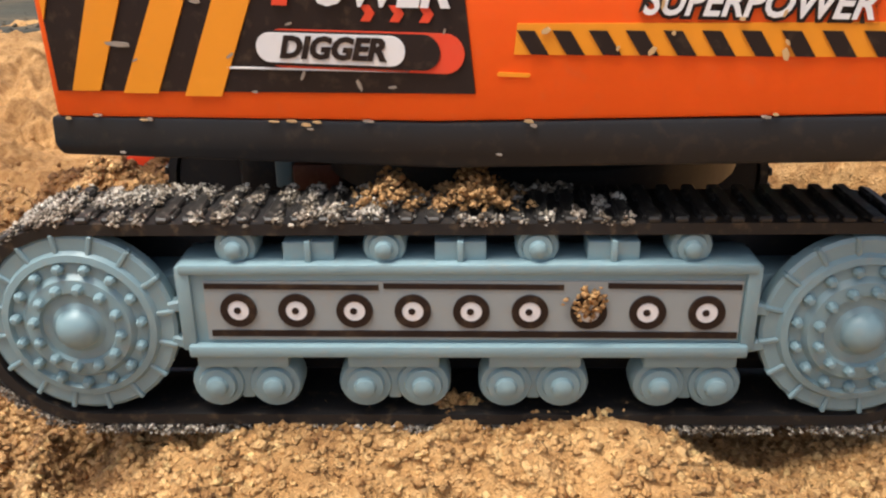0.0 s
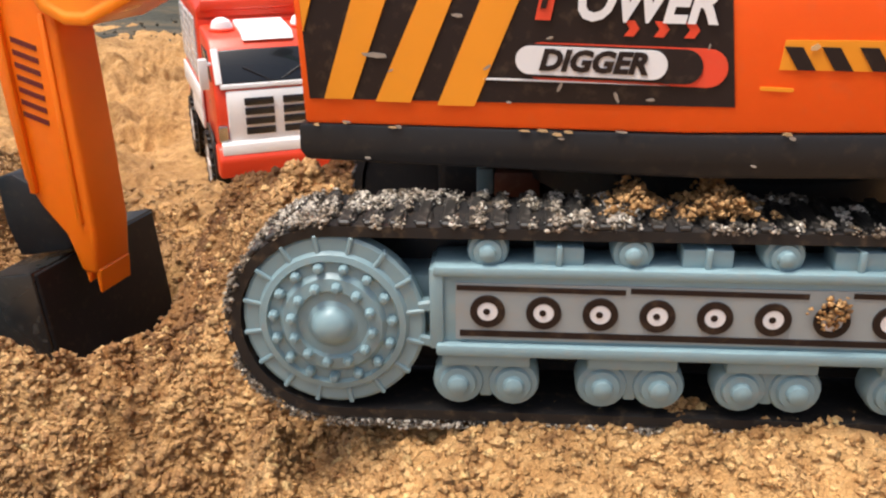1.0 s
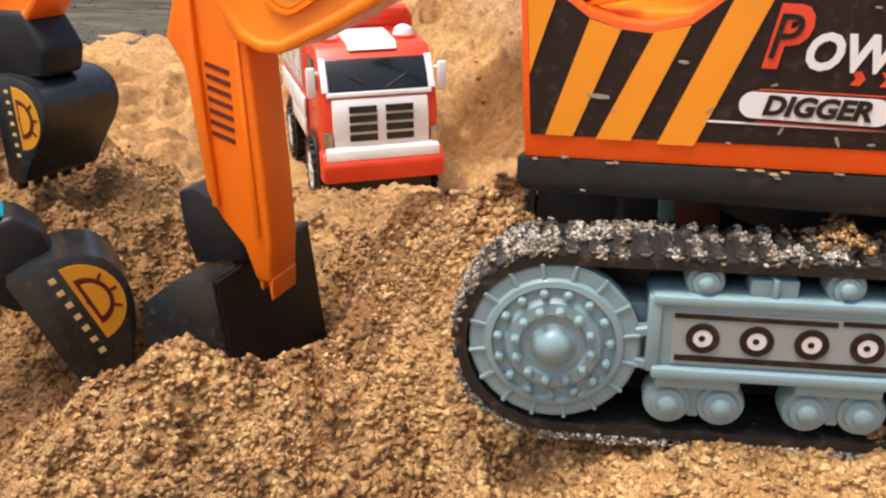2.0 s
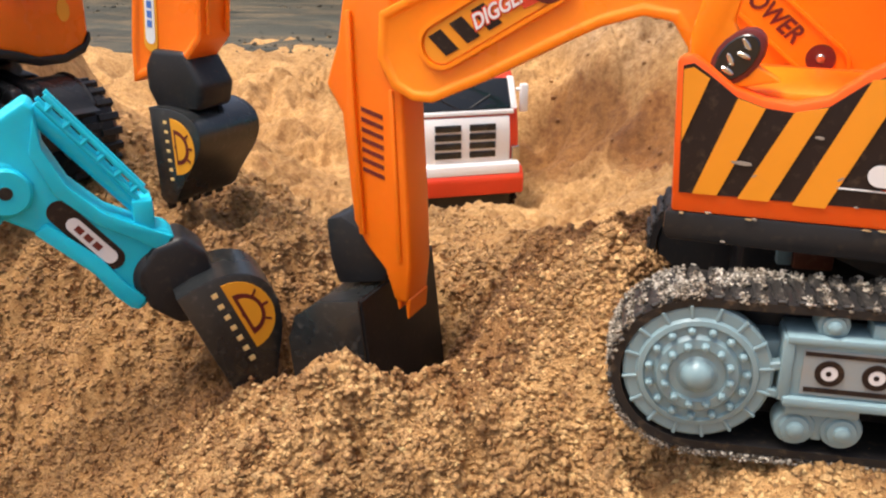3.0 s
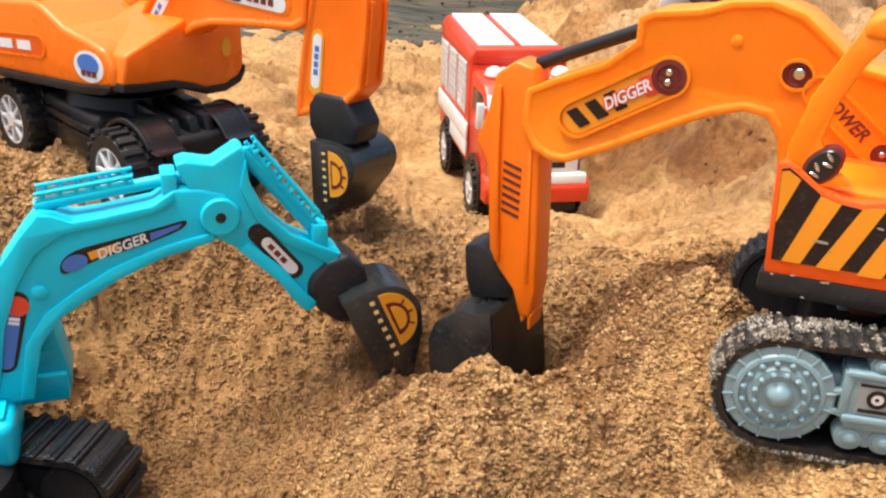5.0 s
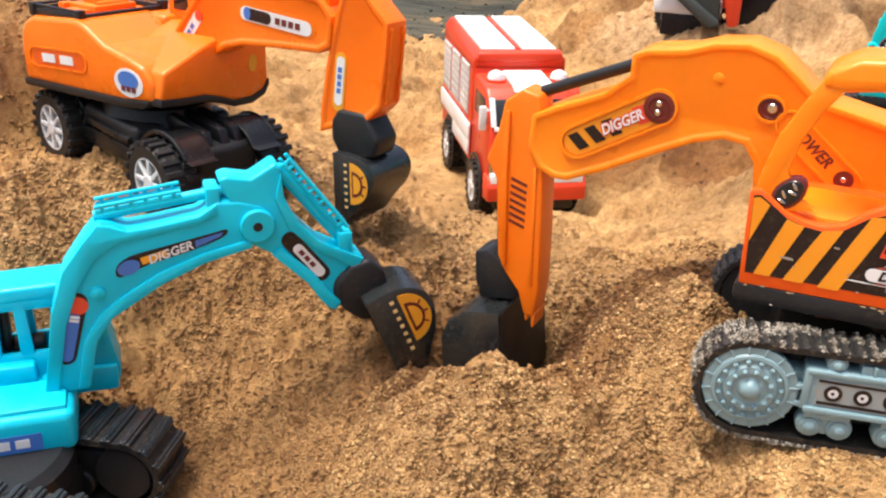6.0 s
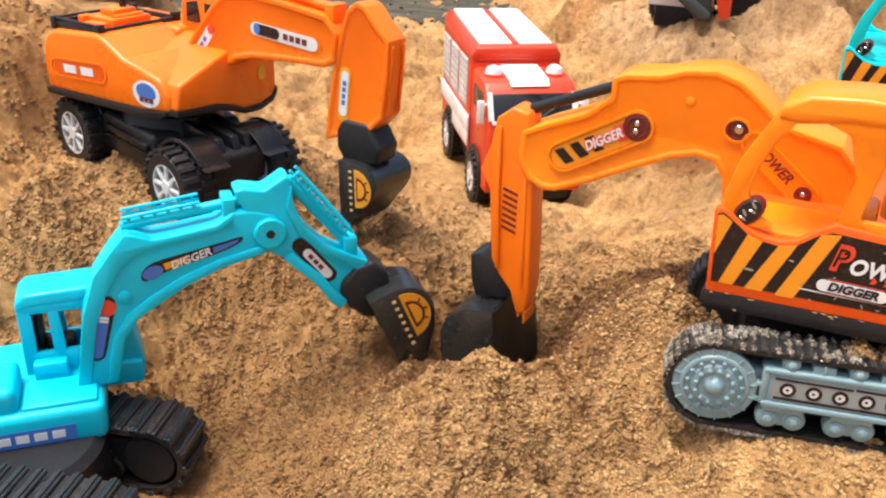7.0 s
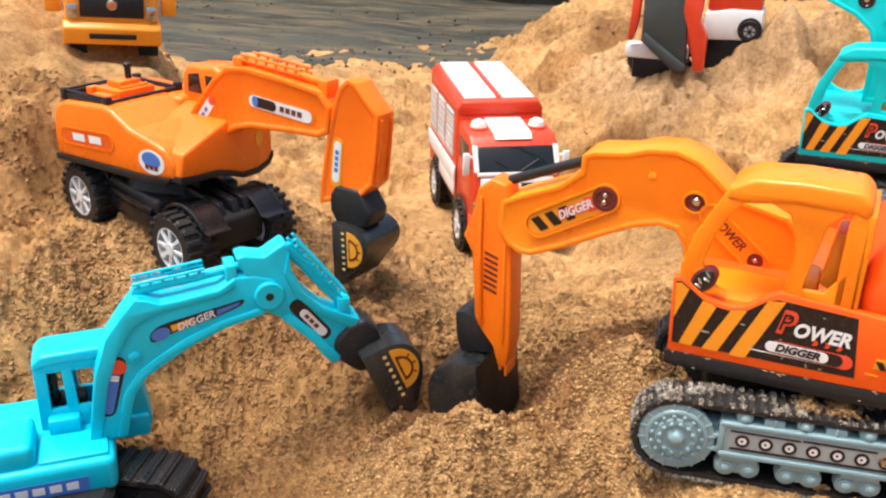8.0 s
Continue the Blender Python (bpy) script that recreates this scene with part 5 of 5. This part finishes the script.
    part("joint", join(disc(11.0, 18, (167, 8.6, 55), "y", 2.5, 28), prism([(155, 60), (160, 67), (178, 67), (187, 54), (184, 44), (160, 42), (155, 50)], 8.2, 27, 2.5, 3)), BLACK, ob, "black bucket joint")
    bucket(ob, 40, 27, 34, Matrix.Translation((160 * K, 21 * K, 44 * K)) @ Matrix.Rotation(radians(-2), 4, "Y"), AMBER, -1, print_at=(0.44, -0.38), print_size=(0.44, 0.29))
    return ob


# ---- fire truck ----
def fire_truck(m):
    ob = thing("fire_truck", m, "red and white plastic toy fire truck with black windscreen", "toy truck")
    w = 41
    box_ob = part("box_body", join(prism([(-132, 34), (-132, 124), (8, 120), (8, 34)], -w, w, 2.0, 3), loft([(x, y, z) for x, z0, z1 in ((-132, 118, 137), (8, 114, 130)) for y, z in ((-w, z0), (w, z0), (-w, z1 - 7), (w, z1 - 7), (-w + 5, z1), (w - 5, z1))], 2.0, 2)), RED, ob, "red equipment box")
    for y0, y1 in ((-33, -3.5), (3.5, 33)):
        part("roof_panel", prism([(-127, 135.4), (-127, 139), (3, 132.6), (3, 129)], y0, y1, 0.8), WHITE, box_ob, "white roof panel")
    part("roof_gutter", prism([(-124, 136), (-124, 138), (0, 131.8), (0, 129.8)], -1.6, 1.6, 0.3), RED, box_ob)
    part("roof_edge", loft([(9, -w + 4, 129), (9, w - 4, 129), (2, -w + 4, 131.5), (2, w - 4, 131.5), (9.5, -w + 3, 122), (9.5, w - 3, 122), (2, -w + 3, 122), (2, w - 3, 122)], 1.0, 2), RED, box_ob)
    for s in (-1, 1):
        y = s * (w + 0.2)
        for i in range(3):
            x0 = -124 + i * 43
            shutter = part("shutter", box(x0 - 0.5, x0 + 34.5, min(y, y + 0.5 * s), max(y, y + 0.5 * s), 73, 117, 0.2, 1), SILVER, box_ob, "pale roller shutter")
            for k in range(7):
                part("slat", box(x0, x0 + 34, min(y, y + 1.3 * s), max(y, y + 1.3 * s), 74 + k * 6.1, 79.4 + k * 6.1, 0.4, 1), SILVER, shutter)
        part("side_skirt", join(box(-130, 10, min(y, y + 2.2 * s), max(y, y + 2.2 * s), 52, 68, 1), box(-64, 10, min(y, y + 2.2 * s), max(y, y + 2.2 * s), 40, 54, 1)), WHITE, ob, "white lower side panel")
    cab = part("cab", prism([(8, 24), (8, 110), (14, 114), (54, 111), (64, 103), (76, 84), (80, 66), (80, 24)], -w + 1, w - 1, 3, 3), RED, ob, "red forward cab")
    part("cab_roof", prism([(14, 113), (16, 116.5), (54, 113.5), (61, 108), (56, 108)], -17, 17, 1, 2), WHITE, cab, "white cab roof panel")
    for y in (-27, 27):
        part("beacon", lathe([(7.5, 0), (7.5, 3), (6, 6.5), (2.5, 8.5), (0, 8.8)], (36, y, 112), "z", 20), WHITE, cab, "clear domed beacon")
        part("beacon_ring", lathe([(9, 0), (9, 2.4), (7.4, 3)], (36, y, 111), "z", 20), RED, cab)
    screen = [(64.5, 103.5), (66.5, 103.5), (78.0, 84.5), (75.5, 83)]
    part("windscreen", prism(screen, -34, 34, 0.6), GLASS, cab, "black windscreen")
    for y in (-36.5, 36.5):
        part("screen_pillar", prism([(63.5, 104.5), (66.8, 104.5), (78.8, 84), (75.0, 83)], y - 2.2, y + 2.2, 0.6), WHITE, cab, "white windscreen pillar")
    for s in (-1, 1):
        part("wiper", rod((77.8, s * 4, 85), (73.2, s * 20, 93.2), 0.7, 8), BLACK, cab)
    part("screen_sill", prism([(75, 80), (79.5, 80.5), (79, 83.5), (75.5, 83.5)], -36, 36, 0.5), WHITE, cab)
    part("grille_panel", prism([(78, 44), (82.5, 44), (81.8, 68), (79.6, 79), (75, 79)], -33, 33, 1.2), WHITE, cab, "white and silver grille panel")
    for s in (-1, 1):
        part("grille_slot", join(*[prism([(82.0, 51 + k * 6.4), (83.2, 51 + k * 6.4), (82.8, 55.5 + k * 6.4), (81.2, 55.5 + k * 6.4)], min(3 * s, 22 * s), max(3 * s, 22 * s), 0.3) for k in range(4)]), GLASS, cab)
        part("side_window", prism([(20, 84), (22, 102), (56, 102), (68, 84)], min(s * (w - 1.5), s * (w - 0.4)), max(s * (w - 1.5), s * (w - 0.4)), 0.3), GLASS, cab)
        part("mirror", join(box(70, 74, min(s * 42, s * 48), max(s * 42, s * 48), 80, 100, 1.2), rod((70, s * 40, 96), (72, s * 44, 96), 1.2)), WHITE, cab, "white wing mirror")
        part("headlamp", prism([(80.5, 47), (83.5, 47), (83.3, 58), (80.5, 58)], min(s * 34, s * 40), max(s * 34, s * 40), 1), CHROME, cab)
    part("bumper", prism([(70, 22), (88, 24), (89, 36), (84, 44), (70, 44)], -w - 1, w + 1, 2, 3), RED, ob, "red front bumper")
    part("bumper_top", prism([(80, 43), (87.5, 39), (86.5, 46), (80, 48)], -w + 2, w - 2, 0.8), WHITE, ob)
    part("underside", box(-126, 82, -34, 34, 14, 36, 2), BLACK, ob)
    tyre, rim = tyre_mesh(22.5, 18), rim_mesh(22.5, 18, 6)
    for x in (40, -84):
        for s in (-1, 1):
            add_wheel(ob, tyre, rim, x, s * 36, 22, s)
            part("wheel_arch", lathe([(27, 0), (27, 1.2), (23.5, 1.6), (23.5, 0)], (x, s * (w + 0.6), 24), "y" if s > 0 else "-y", 28, False), BLACK, ob)
    return ob


# ---- toys farther off ----
def yellow_truck(m):
    paint = plastic("yellow_orange_plastic", (0.84, 0.285, 0.012), 0.32, 0.08)
    ob = thing("dump_truck", m, "yellow-orange plastic toy truck with black grille, parked on the sand", "toy truck")
    part("cab", prism([(-30, 20), (-30, 92), (14, 92), (24, 60), (26, 20)], -44, 44, 4, 3), paint, ob, "yellow-orange cab")
    part("windscreen", prism([(15.5, 89), (17.5, 89), (26, 62), (23, 62)], -38, 38, 0.5), GLASS, ob)
    part("grille", prism([(24, 40), (27.5, 40), (27, 60), (24, 60)], -30, 30, 1), BLACK, ob, "black grille with a pale badge")
    part("badge", disc(5, 1, (27.2, 0, 52), "x", 0.3, 14), CHROME, ob)
    part("bumper", prism([(20, 14), (32, 14), (33, 30), (26, 36), (20, 36)], -46, 46, 2, 3), paint, ob, "yellow-orange bumper")
    part("air_slot", box(32, 33.6, -22, 22, 20, 25, 0.5), BLACK, ob)
    for s in (-1, 1):
        part("headlamp", box(26, 28.5, min(s * 32, s * 42), max(s * 32, s * 42), 38, 52, 1), CHROME, ob)
        part("mirror", box(10, 16, min(s * 47, s * 62), max(s * 47, s * 62), 42, 64, 2), paint, ob)
    part("tipper", prism([(-150, 30), (-154, 96), (-40, 102), (-36, 30)], -46, 46, 3, 2), paint, ob)
    tyre, rim = tyre_mesh(17, 18), rim_mesh(17, 18, 6)
    for x in (4, -110):
        add_wheel(ob, tyre, rim, x, -34, 17, -1)
        add_wheel(ob, tyre, rim, x, 34, 17, 1)
    return ob


def red_loader(m):
    """Articulated loader: the rear frame stands turned against the front frame."""
    ob = thing("wheel_loader", m, "red and white plastic toy loader with dark bucket, in sand", "toy loader")
    T = Matrix.Rotation(radians(90), 4, "Z")

    def slab(pts, x0, x1, bev=1.5):
        return prism(pts, -x1, -x0, bev, 2)
    dark = plastic("dark_grey_plastic", (0.040, 0.048, 0.044), 0.5, 0.08)
    part("front_body", slab([(-38, 30), (-36, 96), (20, 100), (26, 30)], -50, 8, 4), RED, ob, "red front body", T)
    part("bumper", slab([(-51, 23), (-52, 39), (-24, 41), (22, 40), (22, 23)], 0, 26, 3), WHITE, ob, "white front bumper", T)
    part("underside", slab([(-42, -2), (-42, 24), (14, 24), (14, -2)], -40, 20, 2), BLACK, ob, "", T)
    part("bucket", join(slab([(-33, 108), (-31, 46), (12, 12), (24, 14), (16, 108)], 30, 42, 2), slab([(-31, 48), (12, 14), (24, 16), (24, 22), (-28, 58)], 40, 50, 2)), dark, ob, "dark grey bucket hanging between the arms", T)
    part("arm", slab([(-45, 116), (-36, 116), (-37, 70), (-42, 46), (-48, 46)], 24, 40), RED, ob, "red lift arm", T)
    part("arm", slab([(15, 116), (36, 116), (34, 74), (44, 58), (44, 18), (33, 16), (24, 56), (14, 84)], 24, 44), RED, ob, "red lift arm", T)
    rear = part("rear_body", slab([(34, 46), (34, 78), (64, 84), (101, 84), (102, 50)], -66, -6, 3), WHITE, ob, "white rear body", T)
    part("hood", slab([(36, 80), (36, 128), (92, 132), (99, 84)], -62, -10, 4), RED, rear, "red engine hood")
    part("rear_underside", slab([(36, 10), (36, 48), (96, 52), (96, 10)], -60, -12, 2), BLACK, rear)
    part("wheel_arch", lathe([(14, 0), (14, 2), (11.5, 2.5), (11.5, 0)], (88, 5.5, 62), "-y", 24, False), BLACK, rear)
    tyre, rim = tyre_mesh(12, 12), rim_mesh(12, 12, 6, BLACK)
    add_wheel(ob, tyre, rim, 88, 10, 60, -1, T)
    add_wheel(ob, tyre, rim, 88, 62, 60, 1, T)
    tyre, rim = tyre_mesh(16, 12), rim_mesh(16, 12, 6, BLACK)
    add_wheel(ob, tyre, rim, -40, 30, 12, -1, T)
    add_wheel(ob, tyre, rim, 24, 30, 12, -1, T)
    return ob
# ---- place the things ----
PADS += [(-0.02, 0.19, 0.0165, 0.03), (0.03, 0.19, 0.0165, 0.035), (0.06, 0.19, 0.0165, 0.04), (0.00, 0.26, 0.0165, 0.035), (0.05, 0.26, 0.0165, 0.045),
         (-0.31, 0.16, -0.081, 0.05), (-0.37, 0.14, -0.081, 0.05), (-0.38, 0.31, 0.011, 0.03), (-0.47, 0.36, 0.019, 0.03), (-0.25, 0.78, -0.132, 0.085), (-0.22, 0.71, -0.132, 0.06), (-0.30, 0.88, -0.130, 0.08), (0.097, 0.58, 0.0155, 0.075), (-0.605, 0.63, 0.062, 0.045)]
build_ground()
build_pavement()
tracked_excavator(pose(0.004, 0.240, 0.018, 0, 0, 180), -13, ORANGE, ORANGE_ARM, "orange plastic toy excavator on grey-blue tracks, standing on a sand mound")
cyan_excavator(pose(-0.36, 0.17, -0.07, 0, 0, 33.6))
wheeled_excavator(pose(-0.42, 0.37, 0.012, 0, 0, -20))
fire_truck(pose(-0.248, 0.795, -0.126, 0, 0, -66) @ Matrix.Scale(1.17, 4))
tracked_excavator(pose(0.0969, 0.580, 0.0165, 0, 0, 180), -13, TEAL, TEAL, "teal plastic toy excavator with striped side panel, on grey-blue tracks", False, True)
yellow_truck(pose(-0.63, 0.665, 0.072, -4, 0, -57))
red_loader(pose(-0.070, 0.985, 0.026, 0, 0, -97))


# ---- loose sand crumbs ----
def crumbs(name, label, spots, mat, seed):
    """Small irregular clods: spots are x, y, z, size."""
    rng = np.random.default_rng(seed)
    base = np.array([(1, 0, 0), (-1, 0, 0), (0, 1, 0), (0, -1, 0), (0, 0, 1), (0, 0, -1)], float)
    faces = np.array([(0, 2, 4), (2, 1, 4), (1, 3, 4), (3, 0, 4), (2, 0, 5), (1, 2, 5), (3, 1, 5), (0, 3, 5)])
    n = len(spots)
    co = base[None] * rng.uniform(0.55, 1.25, (n, 6, 1)) + rng.normal(0, 0.18, (n, 6, 3))
    a = rng.uniform(0, 6.283, n)
    c, s = np.cos(a)[:, None], np.sin(a)[:, None]
    co = np.stack([co[..., 0] * c - co[..., 1] * s, co[..., 0] * s + co[..., 1] * c, co[..., 2] * 0.8], -1)
    co = co * spots[:, None, 3:4] + spots[:, None, :3]
    fs = (faces[None] + 6 * np.arange(n)[:, None, None]).reshape(-1, 3)
    me = bpy.data.meshes.new(name)
    me.from_pydata(co.reshape(-1, 3).tolist(), [], fs.tolist())
    me.materials.append(mat)
    me.polygons.foreach_set("use_smooth", np.ones(len(fs), dtype=bool))
    return tagged(new(name, me), label, "sand", kind="stuff")


rng = np.random.default_rng(5)


def scatter(n, x0, x1, y0, y1, small, large):
    x, y = rng.uniform(x0, x1, n), rng.uniform(y0, y1, n)
    keep = smooth_noise(x, y, 0.03, 11) + 0.8 * smooth_noise(x, y, 0.008, 12) > rng.uniform(-1.5, 0.35, n)
    x, y = x[keep], y[keep]
    s = small + (large - small) * rng.uniform(0, 1, len(x)) ** 1.6
    return np.stack([x, y, sand_height(x, y) + s * 0.05, s], -1)


mound = scatter(48000, -0.22, 0.11, 0.11, 0.255, 0.0005, 0.0016)
crumbs("dry_crumbs", "pale drying sand crumbs on the nearest mound", mound, DRY_SAND, 3)
slopes = np.concatenate([scatter(120000, -0.46, -0.05, 0.12, 0.45, 0.0005, 0.0018), scatter(20000, -0.16, 0.0, 0.22, 0.34, 0.0005, 0.0018), scatter(16000, -0.62, -0.15, 0.30, 0.60, 0.0007, 0.0024)])
n = 7000
fx, fy = rng.uniform(-0.75, 0.25, n), 0.42 + 1.1 * rng.uniform(0, 1, n)
keep = smooth_noise(fx, fy, 0.09, 61) + 0.5 * smooth_noise(fx, fy, 0.03, 62) > rng.uniform(-0.3, 0.9, n)
fx, fy = fx[keep], fy[keep]
size = 0.0012 + 0.0036 * rng.uniform(0, 1, len(fx)) ** 4
n = 1500
bx, by = rng.uniform(-0.17, 0.2, n), rng.uniform(0.84, 1.2, n)
keep = smooth_noise(bx, by, 0.05, 63) > rng.uniform(-0.2, 0.9, n)
bx, by = bx[keep], by[keep]
big = 0.0016 + 0.0030 * rng.uniform(0, 1, len(bx)) ** 3
slopes = np.concatenate([slopes, np.stack([fx, fy, sand_height(fx, fy), size], -1), np.stack([bx, by, sand_height(bx, by), big], -1)])
crumbs("sand_crumbs", "loose damp sand crumbs scattered over the slopes", slopes, CRUMB, 6)
n = 34000
run = rng.uniform(-26, 63.4 + 34, n)  # along the belt, towards the front and round its end
bend = np.clip((run - 63.4) / 18.9, 0, None)
ty = 0.1700 + 0.0172 * rng.uniform(0, 1, n)
lift = 18.9 + rng.uniform(-0.9, 0.7, n)
tx = 0.004 - K * (np.minimum(run, 63.4) + lift * np.sin(bend))
tz = 0.018 + K * (19.0 + lift * np.cos(bend))
cake = smooth_noise(run * K + 0.5 * ty, ty, 0.006, 41) + 0.6 * smooth_noise(run * K, ty, 0.0025, 42)
keep = cake + 0.35 * np.cos(run * 2 * math.pi / 4.275) > rng.uniform(-0.15, 0.5, n) + np.clip((8 - run) / 60, 0, 1) + np.clip((run - 84) / 30, 0, 1)
tx, ty, tz = tx[keep], ty[keep], tz[keep]
n = len(tx)
caked = np.stack([tx, ty, tz, 0.0002 + 0.0005 * rng.uniform(0, 1, n) ** 2], -1)
n = 9000
wrap = rng.uniform(-135, 24, n)  # along the lower run and up round the front end
sweep = np.clip(wrap, 0, None) / 19.4
low = 19.4 + rng.uniform(-0.9, 0.5, n)
ex, ez = 0.004 - K * (63.4 + np.minimum(wrap, 0) + low * np.sin(sweep)), 0.018 + K * (19.0 - low * np.cos(sweep))
edge = np.stack([ex, 0.1702 + rng.uniform(-0.0006, 0.0022, n), ez, 0.00016 + 0.00042 * rng.uniform(0, 1, n) ** 2], -1)
edge = edge[smooth_noise(wrap * K, wrap * 0, 0.004, 43) > rng.uniform(-1.0, 0.5, n)]
crumbs("track_grit", "wet grit caked on the rubber track, pale with painted glints", np.concatenate([caked, edge]), GLINT_SAND, 4)
middle, reach = np.repeat([0.0055, -0.0085], [520, 240]), np.repeat([0.0034, 0.0028], [520, 240])
off = rng.normal(0, 1, 760)
heap = np.stack([middle + reach * off, rng.uniform(0.173, 0.186, 760), 0.0562 + 0.0042 * rng.uniform(0, 1, 760) * np.exp(-off * off / 2), 0.0003 + 0.0007 * rng.uniform(0, 1, 760) ** 2], -1)
clod = np.stack([rng.normal(0.0235, 0.0014, 90), 0.1690 + rng.uniform(-0.0008, 0.0008, 90), 0.0423 + np.clip(rng.normal(0, 0.0013, 90), -0.003, 0.003), 0.0003 + 0.0005 * rng.uniform(0, 1, 90)], -1)
crumbs("track_sand", "small heap of sand lying on the rubber track", np.concatenate([heap, clod]), CRUMB, 9)
n = 700
px, py = rng.uniform(-1.6, -0.2, n), 1.62 + 0.7 * rng.uniform(0, 1, n) ** 1.6
rubble = np.stack([px, py, -0.138 + 0.03 * np.clip((py - 1.66) / 0.96, 0, 1), 0.002 + 0.006 * rng.uniform(0, 1, n) ** 3], -1)
crumbs("rubble", "small stones and dirt lumps on the wet yard", rubble, YARD, 8)
